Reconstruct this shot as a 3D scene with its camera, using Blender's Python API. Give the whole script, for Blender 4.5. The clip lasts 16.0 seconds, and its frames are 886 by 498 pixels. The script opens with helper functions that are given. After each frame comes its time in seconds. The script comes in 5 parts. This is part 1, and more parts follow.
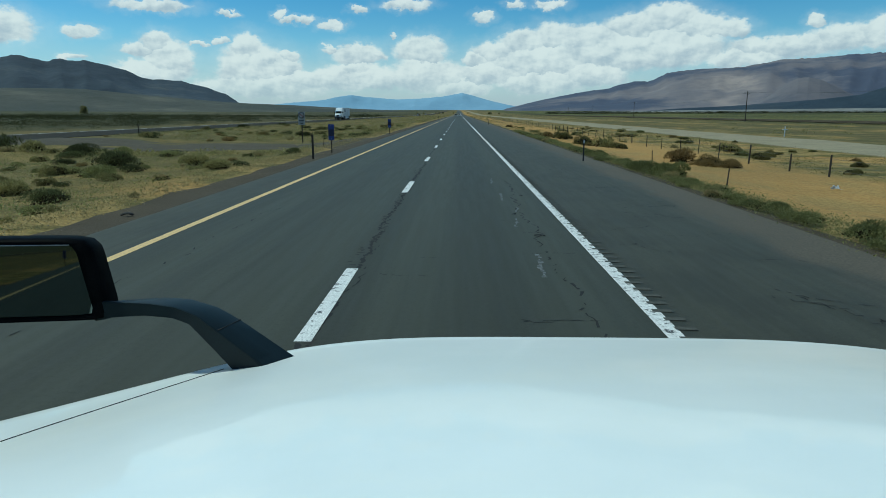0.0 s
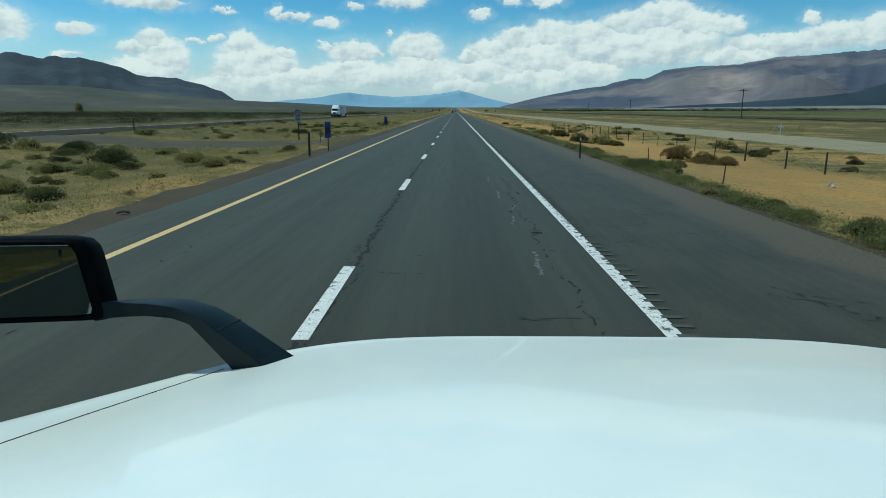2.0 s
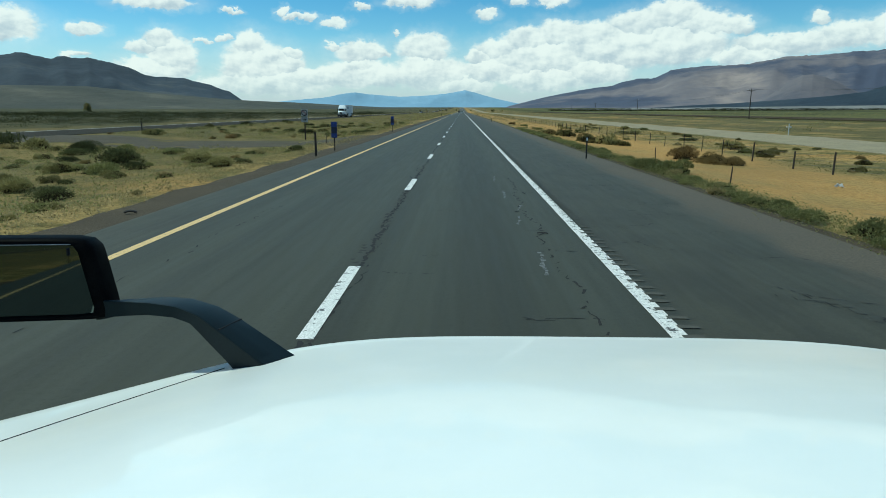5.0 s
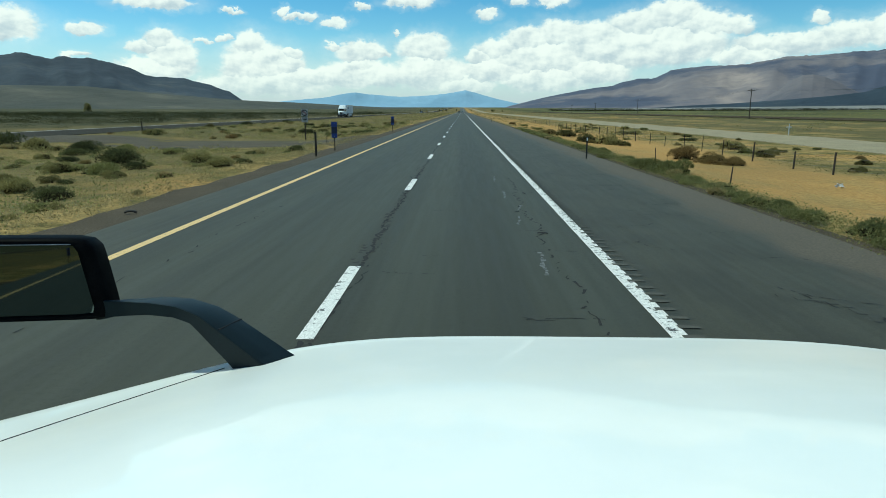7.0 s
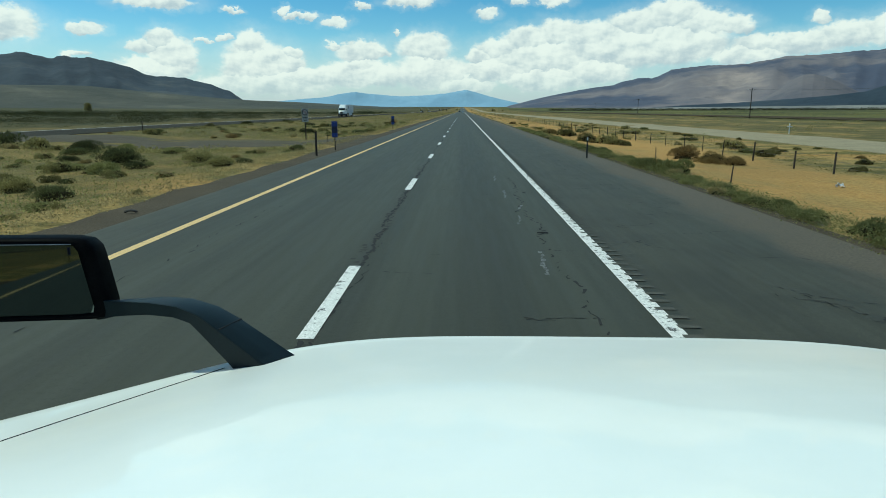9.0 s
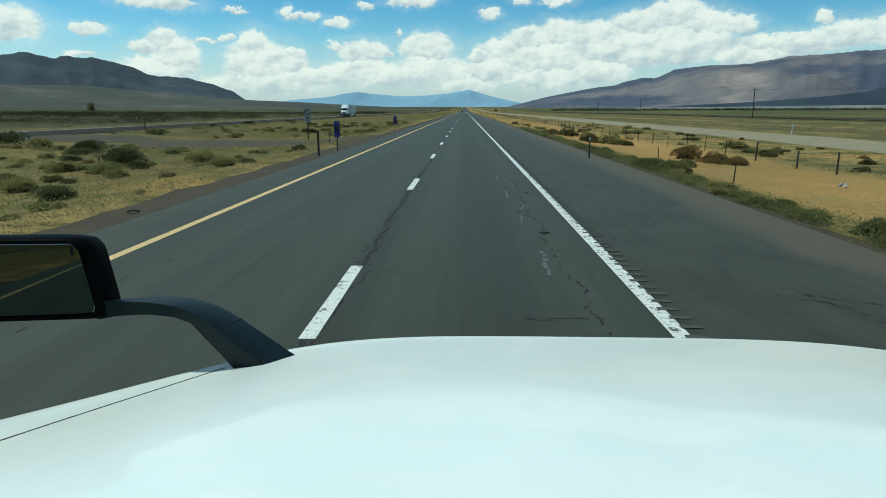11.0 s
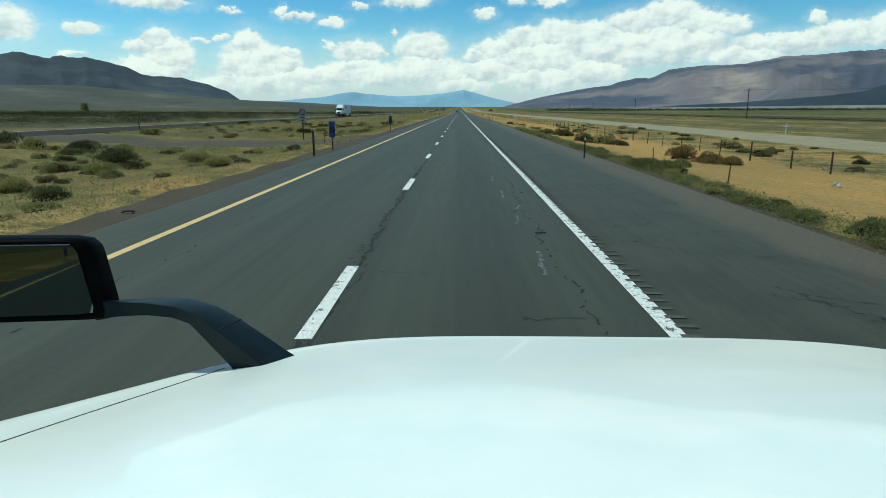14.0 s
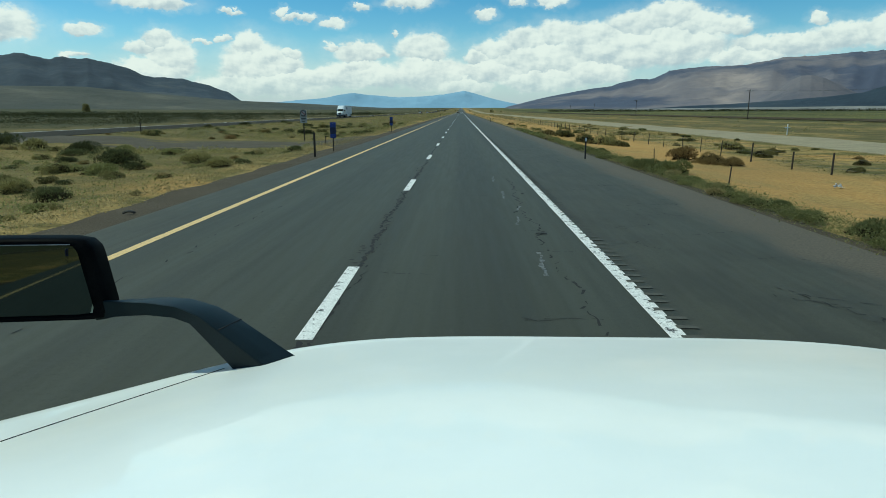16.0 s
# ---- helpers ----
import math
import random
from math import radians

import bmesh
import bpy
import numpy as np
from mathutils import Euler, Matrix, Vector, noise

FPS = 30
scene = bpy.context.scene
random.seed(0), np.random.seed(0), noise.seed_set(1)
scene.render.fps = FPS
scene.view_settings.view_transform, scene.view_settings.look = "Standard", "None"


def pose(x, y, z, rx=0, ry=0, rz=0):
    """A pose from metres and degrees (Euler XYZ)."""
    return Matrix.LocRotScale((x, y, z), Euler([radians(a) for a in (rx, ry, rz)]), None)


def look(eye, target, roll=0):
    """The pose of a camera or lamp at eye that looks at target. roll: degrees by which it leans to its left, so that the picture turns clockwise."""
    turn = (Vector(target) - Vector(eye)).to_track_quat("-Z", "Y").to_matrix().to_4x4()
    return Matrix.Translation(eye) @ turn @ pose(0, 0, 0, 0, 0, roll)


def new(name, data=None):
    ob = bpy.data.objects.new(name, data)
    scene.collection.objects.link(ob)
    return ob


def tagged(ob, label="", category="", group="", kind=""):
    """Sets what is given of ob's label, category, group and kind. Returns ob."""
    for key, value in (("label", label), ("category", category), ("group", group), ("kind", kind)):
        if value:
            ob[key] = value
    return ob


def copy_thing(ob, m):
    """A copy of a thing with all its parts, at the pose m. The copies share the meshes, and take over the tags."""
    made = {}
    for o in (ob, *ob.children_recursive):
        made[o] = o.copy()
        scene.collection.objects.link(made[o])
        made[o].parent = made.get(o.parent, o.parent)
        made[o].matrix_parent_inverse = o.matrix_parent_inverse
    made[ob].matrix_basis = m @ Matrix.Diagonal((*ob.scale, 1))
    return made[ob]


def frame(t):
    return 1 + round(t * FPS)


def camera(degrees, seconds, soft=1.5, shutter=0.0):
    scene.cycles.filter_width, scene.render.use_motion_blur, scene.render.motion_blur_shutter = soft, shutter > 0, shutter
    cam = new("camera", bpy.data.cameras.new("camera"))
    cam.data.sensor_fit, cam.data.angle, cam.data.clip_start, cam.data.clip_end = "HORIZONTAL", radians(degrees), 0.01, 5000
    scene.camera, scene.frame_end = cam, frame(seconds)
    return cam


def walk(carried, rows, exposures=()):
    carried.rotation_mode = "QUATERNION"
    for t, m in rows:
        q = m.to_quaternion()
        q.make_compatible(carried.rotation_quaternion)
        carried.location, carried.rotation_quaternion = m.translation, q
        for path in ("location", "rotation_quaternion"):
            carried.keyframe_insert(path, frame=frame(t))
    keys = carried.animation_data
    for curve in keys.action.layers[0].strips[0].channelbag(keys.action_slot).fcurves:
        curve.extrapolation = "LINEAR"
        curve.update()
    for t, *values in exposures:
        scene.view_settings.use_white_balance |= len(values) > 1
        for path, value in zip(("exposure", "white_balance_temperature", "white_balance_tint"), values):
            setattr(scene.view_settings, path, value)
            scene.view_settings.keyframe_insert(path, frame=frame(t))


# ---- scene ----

# The camera is fixed in the cab of a truck; it sways by about a degree.
# It swings about a point on the hood ahead of it, as on a soft mount.
CAB_X = -0.18                                   # the truck keeps a little to the median's side of its lane
EYE = (CAB_X, 0.0, 2.17)
SWING = 1.45
cam = camera(68.0, 16.0, soft=0.65)
SWAY = [
    (0.0, -0.23, 0.22), (0.5, -0.30, 0.15), (1.0, -0.45, 0.07), (1.5, -0.53, 0.00), (2.0, -0.53, 0.00),
    (2.5, -0.30, 0.11), (3.0, -0.05, 0.04), (3.5, -0.03, -0.03), (4.0, 0.04, -0.02), (6.5, 0.00, 0.00),
    (7.0, 0.04, 0.00), (7.5, 0.07, 0.07), (8.0, 0.15, 0.03), (8.5, 0.04, 0.00), (9.0, 0.07, -0.04),
    (11.5, 0.31, -0.04), (12.0, 0.35, -0.04), (12.5, 0.38, -0.12), (13.0, 0.08, -0.04), (13.5, 0.07, 0.00),
    (14.0, -0.15, -0.04), (14.5, -0.23, -0.04), (15.0, -0.23, -0.07), (15.5, -0.23, -0.04), (16.0, -0.07, 0.04),
]


def sway_pose(yaw, pitch):
    x = EYE[0] + SWING * math.tan(radians(yaw))
    z = EYE[2] - SWING * math.tan(radians(pitch))
    return pose(x, EYE[1], z, 90 - 11.9 + pitch, 0, 1.6 + yaw)


walk(cam, [(t, sway_pose(yaw, pitch)) for t, yaw, pitch in SWAY], exposures=[
    (0.0, -0.4, 5890, -17), (1.5, -0.4, 5890, -17), (2.5, -0.22, 6190, -17), (4.0, -0.25, 6090, -17), (6.5, 0.12, 6440, -17),
    (7.0, -0.02, 6440, -17), (7.5, -0.12, 6440, -18), (9.0, -0.14, 6440, -18), (11.5, -0.18, 6440, -17), (12.5, -0.18, 6140, -17),
    (13.5, -0.1, 6340, -17), (14.5, -0.08, 6440, -18), (16.0, -0.2, 6440, -18)])

# ---- world, sun ----
SUN_EL, SUN_AZ = 56.0, -78.0  # degrees; azimuth clockwise from straight ahead
world = bpy.data.worlds.new("sky")
scene.world = world
world.use_nodes = True
wn, wl = world.node_tree.nodes, world.node_tree.links
wn.clear()


def wmath(op, a, b=None, clamp=False):
    n = wn.new("ShaderNodeMath")
    n.operation, n.use_clamp = op, clamp
    for i, v in enumerate((a, b)):
        if v is None:
            continue
        if isinstance(v, (int, float)):
            n.inputs[i].default_value = v
        else:
            wl.new(v, n.inputs[i])
    return n.outputs[0]


def wvec(op, a, b):
    n = wn.new("ShaderNodeVectorMath")
    n.operation = op
    for i, v in enumerate((a, b)):
        if isinstance(v, tuple):
            n.inputs[i].default_value = v
        elif v is not None:
            wl.new(v, n.inputs[i])
    return n


def wnoise(vec, scale, detail, rough=0.5):
    n = wn.new("ShaderNodeTexNoise")
    n.inputs["Scale"].default_value, n.inputs["Detail"].default_value = scale, detail
    n.inputs["Roughness"].default_value = rough
    wl.new(vec, n.inputs["Vector"])
    return n


def wramp(v, lo, hi):
    n = wn.new("ShaderNodeMapRange")
    n.interpolation_type = "SMOOTHSTEP"
    n.inputs["From Min"].default_value, n.inputs["From Max"].default_value = lo, hi
    wl.new(v, n.inputs["Value"])
    return n.outputs["Result"]


def wmix(f, a, b):
    n = wn.new("ShaderNodeMix")
    n.data_type = "RGBA"
    for sock, v in ((n.inputs["Factor"], f), (n.inputs[6], a), (n.inputs[7], b)):
        if isinstance(v, (tuple, float)):
            sock.default_value = v
        else:
            wl.new(v, sock)
    return n.outputs[2]


# cumulus in the sky: azimuth, elevation, half width and half height, in degrees
CLOUDS_EAST = [(16.8, 7.4, 2.5, 1.03), (14.2, 6.8, 2.6, 1.1), (19.1, 6.6, 2.4, 1.07), (21.1, 6.3, 1.8, 0.69), (10.7, 6.0, 2.5, 1.2),
               (7.9, 6.2, 1.8, 1.05), (5.3, 5.7, 2.0, 1.1), (2.9, 5.0, 1.9, 0.89), (1.4, 4.4, 1.2, 0.5), (13.0, 5.0, 4.8, 1.65),
               (6.2, 4.2, 4.4, 1.43), (17.3, 5.1, 4.0, 1.61), (2.7, 3.3, 3.1, 1.0), (6.8, 2.5, 3.9, 0.91), (11.1, 3.2, 2.9, 0.98)]
CLOUDS_EDGE = [(23.2, 4.9, 2.1, 0.82), (26.1, 4.9, 2.3, 0.88), (28.9, 5.3, 2.1, 1.0), (27.0, 6.5, 0.6, 0.47), (31.2, 5.6, 1.9, 1.06), (22.3, 4.2, 2.7, 0.75)]
CLOUDS_MID = [(-6.9, 4.6, 0.9, 0.36), (-10.7, 5.2, 0.7, 0.31),
              (-2.5, 3.3, 2.4, 0.91), (-10.3, 2.8, 2.6, 0.91), (-13.1, 2.6, 2.1, 0.91), (-8.4, 3.6, 1.7, 0.55),
              (-14.2, 4.5, 1.0, 0.45), (-15.8, 4.2, 1.2, 0.62), (0.1, 2.1, 2.6, 0.74)]
CLOUDS_WEST = [(-19.6, 2.0, 2.0, 0.7), (-23.9, 5.5, 0.8, 0.62), (-25.3, 4.7, 1.3, 0.57), (-30.0, 4.1, 0.8, 0.28)]
CLOUDS_TOWERS = [(-17.0, 3.6, 2.7, 1.9), (-17.4, 5.15, 1.3, 1.18), (-14.6, 3.8, 1.5, 0.99), (-23.3, 4.1, 1.9, 1.5), (-24.1, 5.28, 1.1, 0.89), (-24.7, 3.04, 3.0, 0.99),
                 (-15.8, 2.18, 5.4, 1.08), (-8.4, 2.97, 3.9, 1.08), (-2.7, 3.1, 3.3, 1.4), (-3.3, 5.08, 2.3, 1.18), (-8.4, 4.78, 2.2, 0.89)]
CLOUDS_SMALL = [(-29.2, 5.9, 1.3, 0.43), (-19.5, 5.6, 0.6, 0.3), (-21.1, 5.3, 0.9, 0.21), (-13.3, 7.4, 1.4, 0.26), (-14.7, 7.8, 0.5, 0.34),
                (-10.6, 7.0, 1.1, 0.39), (-8.3, 8.2, 0.8, 0.26), (-5.6, 6.3, 0.3, 0.15), (-4.4, 8.7, 2.0, 0.43), (2.0, 7.8, 0.9, 0.44),
                (-18.6, 7.7, 0.7, 0.21), (-34.5, 6.0, 2.6, 1.2), (-24.3, 8.0, 2.8, 0.48), (7.5, 8.6, 1.3, 0.34), (4.5, 8.7, 0.8, 0.3)]

way = wn.new("ShaderNodeTexCoord").outputs["Generated"]
sep = wn.new("ShaderNodeSeparateXYZ")
wl.new(way, sep.inputs[0])
azim = wmath("MULTIPLY", wmath("ARCTAN2", sep.outputs[0], sep.outputs[1]), 57.29578)
elev = wmath("MULTIPLY", wmath("ARCSINE", sep.outputs[2]), 57.29578)
flat = wn.new("ShaderNodeCombineXYZ")
wl.new(azim, flat.inputs[0])
wl.new(wmath("MULTIPLY", elev, 1.35), flat.inputs[1])
warp = wnoise(flat.outputs[0], 0.85, 5, 0.5)
curls = wnoise(flat.outputs[0], 2.6, 5, 0.6)
shift = wvec("MULTIPLY", wvec("SUBTRACT", warp.outputs["Color"], (0.5, 0.5, 0.5)).outputs[0], (1.7, 1.25, 0.0)).outputs[0]
puffs = wvec("MULTIPLY", wvec("SUBTRACT", curls.outputs["Color"], (0.5, 0.5, 0.5)).outputs[0], (0.55, 0.45, 0.0)).outputs[0]
shift = wvec("ADD", shift, puffs).outputs[0]
true_dir = wn.new("ShaderNodeCombineXYZ")
wl.new(azim, true_dir.inputs[0])
wl.new(elev, true_dir.inputs[1])
spot = wvec("ADD", true_dir.outputs[0], shift).outputs[0]
nearest, height_in = None, None
for a, e, ra, re in CLOUDS_EAST + CLOUDS_EDGE + CLOUDS_MID + CLOUDS_TOWERS + CLOUDS_WEST + CLOUDS_SMALL:
    off = wvec("MULTIPLY", wvec("SUBTRACT", spot, (a, e, 0)).outputs[0], (1 / ra, 1 / re, 0)).outputs[0]
    far = wvec("LENGTH", off, None).outputs["Value"]
    up = wn.new("ShaderNodeSeparateXYZ")
    wl.new(off, up.inputs[0])
    if nearest is None:
        nearest, height_in = far, up.outputs[1]
        continue
    closer = wramp(wmath("SUBTRACT", far, nearest), 0.12, -0.12)
    pick = wn.new("ShaderNodeMix")
    wl.new(closer, pick.inputs[0])
    wl.new(height_in, pick.inputs[2])
    wl.new(up.outputs[1], pick.inputs[3])
    height_in = pick.outputs[0]
    nearest = wmath("SMOOTH_MIN", nearest, far)
    nearest.node.inputs[2].default_value = 0.25
body = wmath("ADD", wmath("MULTIPLY", wramp(nearest, 1.16, 0.8), 0.78), wmath("MULTIPLY", wramp(nearest, 2.0, 0.85), 0.22))
# scattered cumulus over the rest of the sky, on a layer overhead
lift = wmath("ADD", sep.outputs[2], 0.06)
layer = wn.new("ShaderNodeCombineXYZ")
wl.new(wmath("DIVIDE", sep.outputs[0], lift), layer.inputs[0])
wl.new(wmath("DIVIDE", sep.outputs[1], lift), layer.inputs[1])
rest = wramp(wnoise(layer.outputs[0], 1.1, 7, 0.6).outputs["Fac"], 0.5, 0.62)
high = wramp(elev, 9.0, 13.0)
aside = wramp(wmath("ABSOLUTE", azim), 35.0, 42.0)
beyond = wmath("MULTIPLY", wmath("MAXIMUM", high, aside), wramp(elev, 0.5, 4.0))
low_veil = wmath("ADD", wmath("MULTIPLY", wramp(elev, 0.4, 3.4), 0.5), 0.5)  # cloud thins into the haze over the horizon
cover = wmath("MAXIMUM", wmath("MULTIPLY", body, low_veil), wmath("MULTIPLY", rest, beyond))
# light and shade in the clouds: billows, brighter on the side of the sun
SUNWARD = (-0.28, 0.34, 0.0)
lumps = None
for size, gain in ((0.42, 1.9), (1.0, 0.95)):
    p1 = wnoise(flat.outputs[0], size, 4, 0.5).outputs["Fac"]
    p2 = wnoise(wvec("ADD", flat.outputs[0], tuple(v * 0.75 / size for v in SUNWARD)).outputs[0], size, 4, 0.5).outputs["Fac"]
    side = wmath("MULTIPLY", wmath("SUBTRACT", p1, p2), gain)
    lumps = side if lumps is None else wmath("ADD", lumps, side)
inside = wmath("MULTIPLY", wmath("MULTIPLY", height_in, 0.5), body)
billow = wramp(wmath("ADD", lumps, inside), -0.85, 0.45)
cloud_col = wmix(billow, (0.60, 0.65, 0.79, 1), (1.10, 1.05, 1.10, 1))
sky = wn.new("ShaderNodeTexSky")
sky.sky_type, sky.sun_disc = "NISHITA", False
sky.sun_elevation, sky.sun_rotation = radians(SUN_EL), radians(SUN_AZ)
sky.air_density, sky.dust_density, sky.ozone_density, sky.altitude = 1.0, 0.3, 2.0, 1300
blue = wn.new("ShaderNodeHueSaturation")
blue.inputs["Saturation"].default_value = 1.42
blue.inputs["Value"].default_value = 1.15
wl.new(sky.outputs[0], blue.inputs["Color"])
bright = wvec("SCALE", cloud_col, None)
bright.inputs["Scale"].default_value = 8.4
haze = wn.new("ShaderNodeMapRange")
for key, val in (("From Min", 0.0), ("From Max", 6.0), ("To Min", 0.85), ("To Max", 0.0)):
    haze.inputs[key].default_value = val
wl.new(elev, haze.inputs["Value"])
clear = wmix(haze.outputs["Result"], blue.outputs[0], (4.5, 5.0, 6.9, 1))
paint = wmix(wmath("MULTIPLY", cover, 0.94), clear, bright.outputs[0])
bg = wn.new("ShaderNodeBackground")
bg.inputs["Strength"].default_value = 0.113
wl.new(paint, bg.inputs["Color"])
wl.new(bg.outputs[0], wn.new("ShaderNodeOutputWorld").inputs["Surface"])

sun_data = bpy.data.lights.new("sun", "SUN")
sun_data.energy, sun_data.angle, sun_data.color = 3.7, radians(0.53), (1.0, 0.95, 0.86)
sun = new("sun", sun_data)
sa, se = radians(SUN_AZ), radians(SUN_EL)
sun.matrix_world = look((60 * math.sin(sa) * math.cos(se), 60 * math.cos(sa) * math.cos(se), 60 * math.sin(se)), (0, 0, 0))


# ---- materials ----
class Mat:
    """A node material with a few short ways to add nodes."""

    def __init__(self, name, rough=0.6, metal=0.0, coat=0.0):
        self.m = bpy.data.materials.new(name)
        self.m.use_nodes = True
        self.n, self.l = self.m.node_tree.nodes, self.m.node_tree.links
        self.b = self.n["Principled BSDF"]
        self.b.inputs["Roughness"].default_value, self.b.inputs["Metallic"].default_value = rough, metal
        self.b.inputs["Coat Weight"].default_value = coat
        self.co = self.n.new("ShaderNodeTexCoord").outputs["Object"]

    def put(self, sock, v):
        if isinstance(v, (int, float, tuple)):
            sock.default_value = v
        else:
            self.l.new(v, sock)

    def math(self, op, a, b=0.0, clamp=False):
        n = self.n.new("ShaderNodeMath")
        n.operation, n.use_clamp = op, clamp
        self.put(n.inputs[0], a)
        self.put(n.inputs[1], b)
        return n.outputs[0]

    def scaled(self, sx, sy, sz):
        n = self.n.new("ShaderNodeMapping")
        n.inputs["Scale"].default_value = (sx, sy, sz)
        self.l.new(self.co, n.inputs["Vector"])
        return n.outputs[0]

    def noise(self, scale, detail=4, rough=0.55, vec=None):
        n = self.n.new("ShaderNodeTexNoise")
        n.inputs["Scale"].default_value, n.inputs["Detail"].default_value, n.inputs["Roughness"].default_value = scale, detail, rough
        self.l.new(vec or self.co, n.inputs["Vector"])
        return n.outputs["Fac"]

    def ramp(self, v, lo, hi, a=0.0, b=1.0):
        n = self.n.new("ShaderNodeMapRange")
        n.interpolation_type = "SMOOTHSTEP"
        for key, val in (("From Min", lo), ("From Max", hi), ("To Min", a), ("To Max", b)):
            n.inputs[key].default_value = val
        self.l.new(v, n.inputs["Value"])
        return n.outputs["Result"]

    def mix(self, f, a, b, blend="MIX"):
        n = self.n.new("ShaderNodeMix")
        n.data_type, n.blend_type = "RGBA", blend
        self.put(n.inputs["Factor"], f)
        self.put(n.inputs[6], (*a, 1) if isinstance(a, tuple) else a)
        self.put(n.inputs[7], (*b, 1) if isinstance(b, tuple) else b)
        return n.outputs[2]

    def axis(self, i):
        n = self.n.new("ShaderNodeSeparateXYZ")
        self.l.new(self.co, n.inputs[0])
        return n.outputs[i]

    def chance(self):
        return self.n.new("ShaderNodeObjectInfo").outputs["Random"]

    def island(self):
        return self.n.new("ShaderNodeNewGeometry").outputs["Random Per Island"]

    def done(self, col, rough=None, bump=None, dist=0.01, strength=0.5):
        self.put(self.b.inputs["Base Color"], (*col, 1) if isinstance(col, tuple) else col)
        if rough is not None:
            self.put(self.b.inputs["Roughness"], rough)
        if bump is not None:
            n = self.n.new("ShaderNodeBump")
            n.inputs["Distance"].default_value, n.inputs["Strength"].default_value = dist, strength
            self.l.new(bump, n.inputs["Height"])
            self.l.new(n.outputs[0], self.b.inputs["Normal"])
        return self.m


def simple(name, col, rough=0.5, metal=0.0, grain=30, amount=0.25, coat=0.0, bump=0.0):
    m = Mat(name, rough, metal, coat)
    g = m.math("MULTIPLY", m.noise(grain, 5), m.noise(grain / 9, 3))
    dark = tuple(c * (1 - amount) for c in col)
    light = tuple(min(1, c * (1 + amount)) for c in col)
    return m.done(m.mix(m.ramp(g, 0.12, 0.4), dark, light), bump=g if bump else None, dist=bump or 0.01)


def loose_material(name, a, b, scale=14, relief=0.03):
    m = Mat(name, 0.93)
    fine, mid = m.noise(scale, 7, 0.72), m.noise(0.5, 5)
    col = m.mix(m.ramp(fine, 0.3, 0.7), a, b)
    col = m.mix(m.ramp(mid, 0.4, 0.65, 0, 0.5), col, tuple((p + q) * 0.36 for p, q in zip(a, b)))
    m.b.inputs["Specular IOR Level"].default_value = 0.12
    return m.done(col, 0.95, fine, relief, 0.7)


def asphalt_material(name, base, streaks, gravel=False):
    m = Mat(name, 0.8)
    fine, mottle = m.noise(150, 3, 0.7), m.noise(7, 3, 0.5, m.scaled(1, 0.05, 1))
    long = m.noise(1.0, 3, 0.5, m.scaled(1.1, 0.012, 1))
    thin = m.noise(1.0, 3, 0.55, m.scaled(5.5, 0.03, 1))
    col = m.mix(m.ramp(fine, 0.3, 0.72), tuple(c * 0.62 for c in base), tuple(c * 1.45 for c in base))
    col = m.mix(m.ramp(mottle, 0.35, 0.68, 0, 0.22), col, tuple(c * 1.3 for c in base))
    col = m.mix(m.ramp(long, 0.36, 0.66, 0, streaks), col, tuple(c * 1.6 for c in base))
    col = m.mix(m.ramp(thin, 0.45, 0.72, 0, 0.4), col, tuple(c * 0.7 for c in base))
    grit = m.noise(16, 6, 0.78)
    col = m.mix(m.ramp(grit, 0.5, 0.64, 0, 0.5), col, tuple(c * 0.55 for c in base))
    col = m.mix(m.ramp(grit, 0.46, 0.34, 0, 0.4), col, tuple(c * 1.7 for c in base))
    # wheel tracks, polished and paler
    x = m.axis(0)
    for at in WHEELS:
        off = m.math("ABSOLUTE", m.math("SUBTRACT", x, at))
        col = m.mix(m.ramp(off, 0.1, 0.6, 0.42 * streaks, 0), col, tuple(c * 1.7 for c in base))
    m.b.inputs["Specular IOR Level"].default_value = 0.3
    # pale sheen added to brighten the far pavement, seen at a low angle
    m.b.inputs["Sheen Weight"].default_value, m.b.inputs["Sheen Roughness"].default_value = 0.10, 0.4
    m.b.inputs["Sheen Tint"].default_value = (0.95, 0.85, 0.68, 1)
    rough = m.ramp(mottle, 0.3, 0.7, 0.72, 0.8)
    if gravel:
        worn = m.noise(1.1, 6, 0.68, m.scaled(1.0, 0.5, 1))
        col = m.mix(m.ramp(worn, 0.42, 0.62, 0, 0.6), col, tuple(c * 0.62 for c in base))
        col = m.mix(m.ramp(m.noise(45, 4, 0.7), 0.58, 0.7, 0, 0.5), col, tuple(c * 2.2 for c in base))
        # loose gravel creeps over the outer edge of the pavement
        stones = m.mix(m.ramp(m.noise(26, 7, 0.72), 0.3, 0.7), GRAVEL_DARK, GRAVEL_PALE)
        ragged = m.math("ADD", x, m.math("MULTIPLY", m.math("SUBTRACT", m.noise(0.7, 6, 0.65, m.scaled(1.0, 0.45, 1)), 0.5), 2.4))
        col = m.mix(m.ramp(ragged, 4.7, 5.7), col, stones)
        rough = m.math("MAXIMUM", rough, m.ramp(ragged, 4.7, 5.5, 0.5, 0.93))
    return m.done(col, rough, fine, 0.002, 0.25)


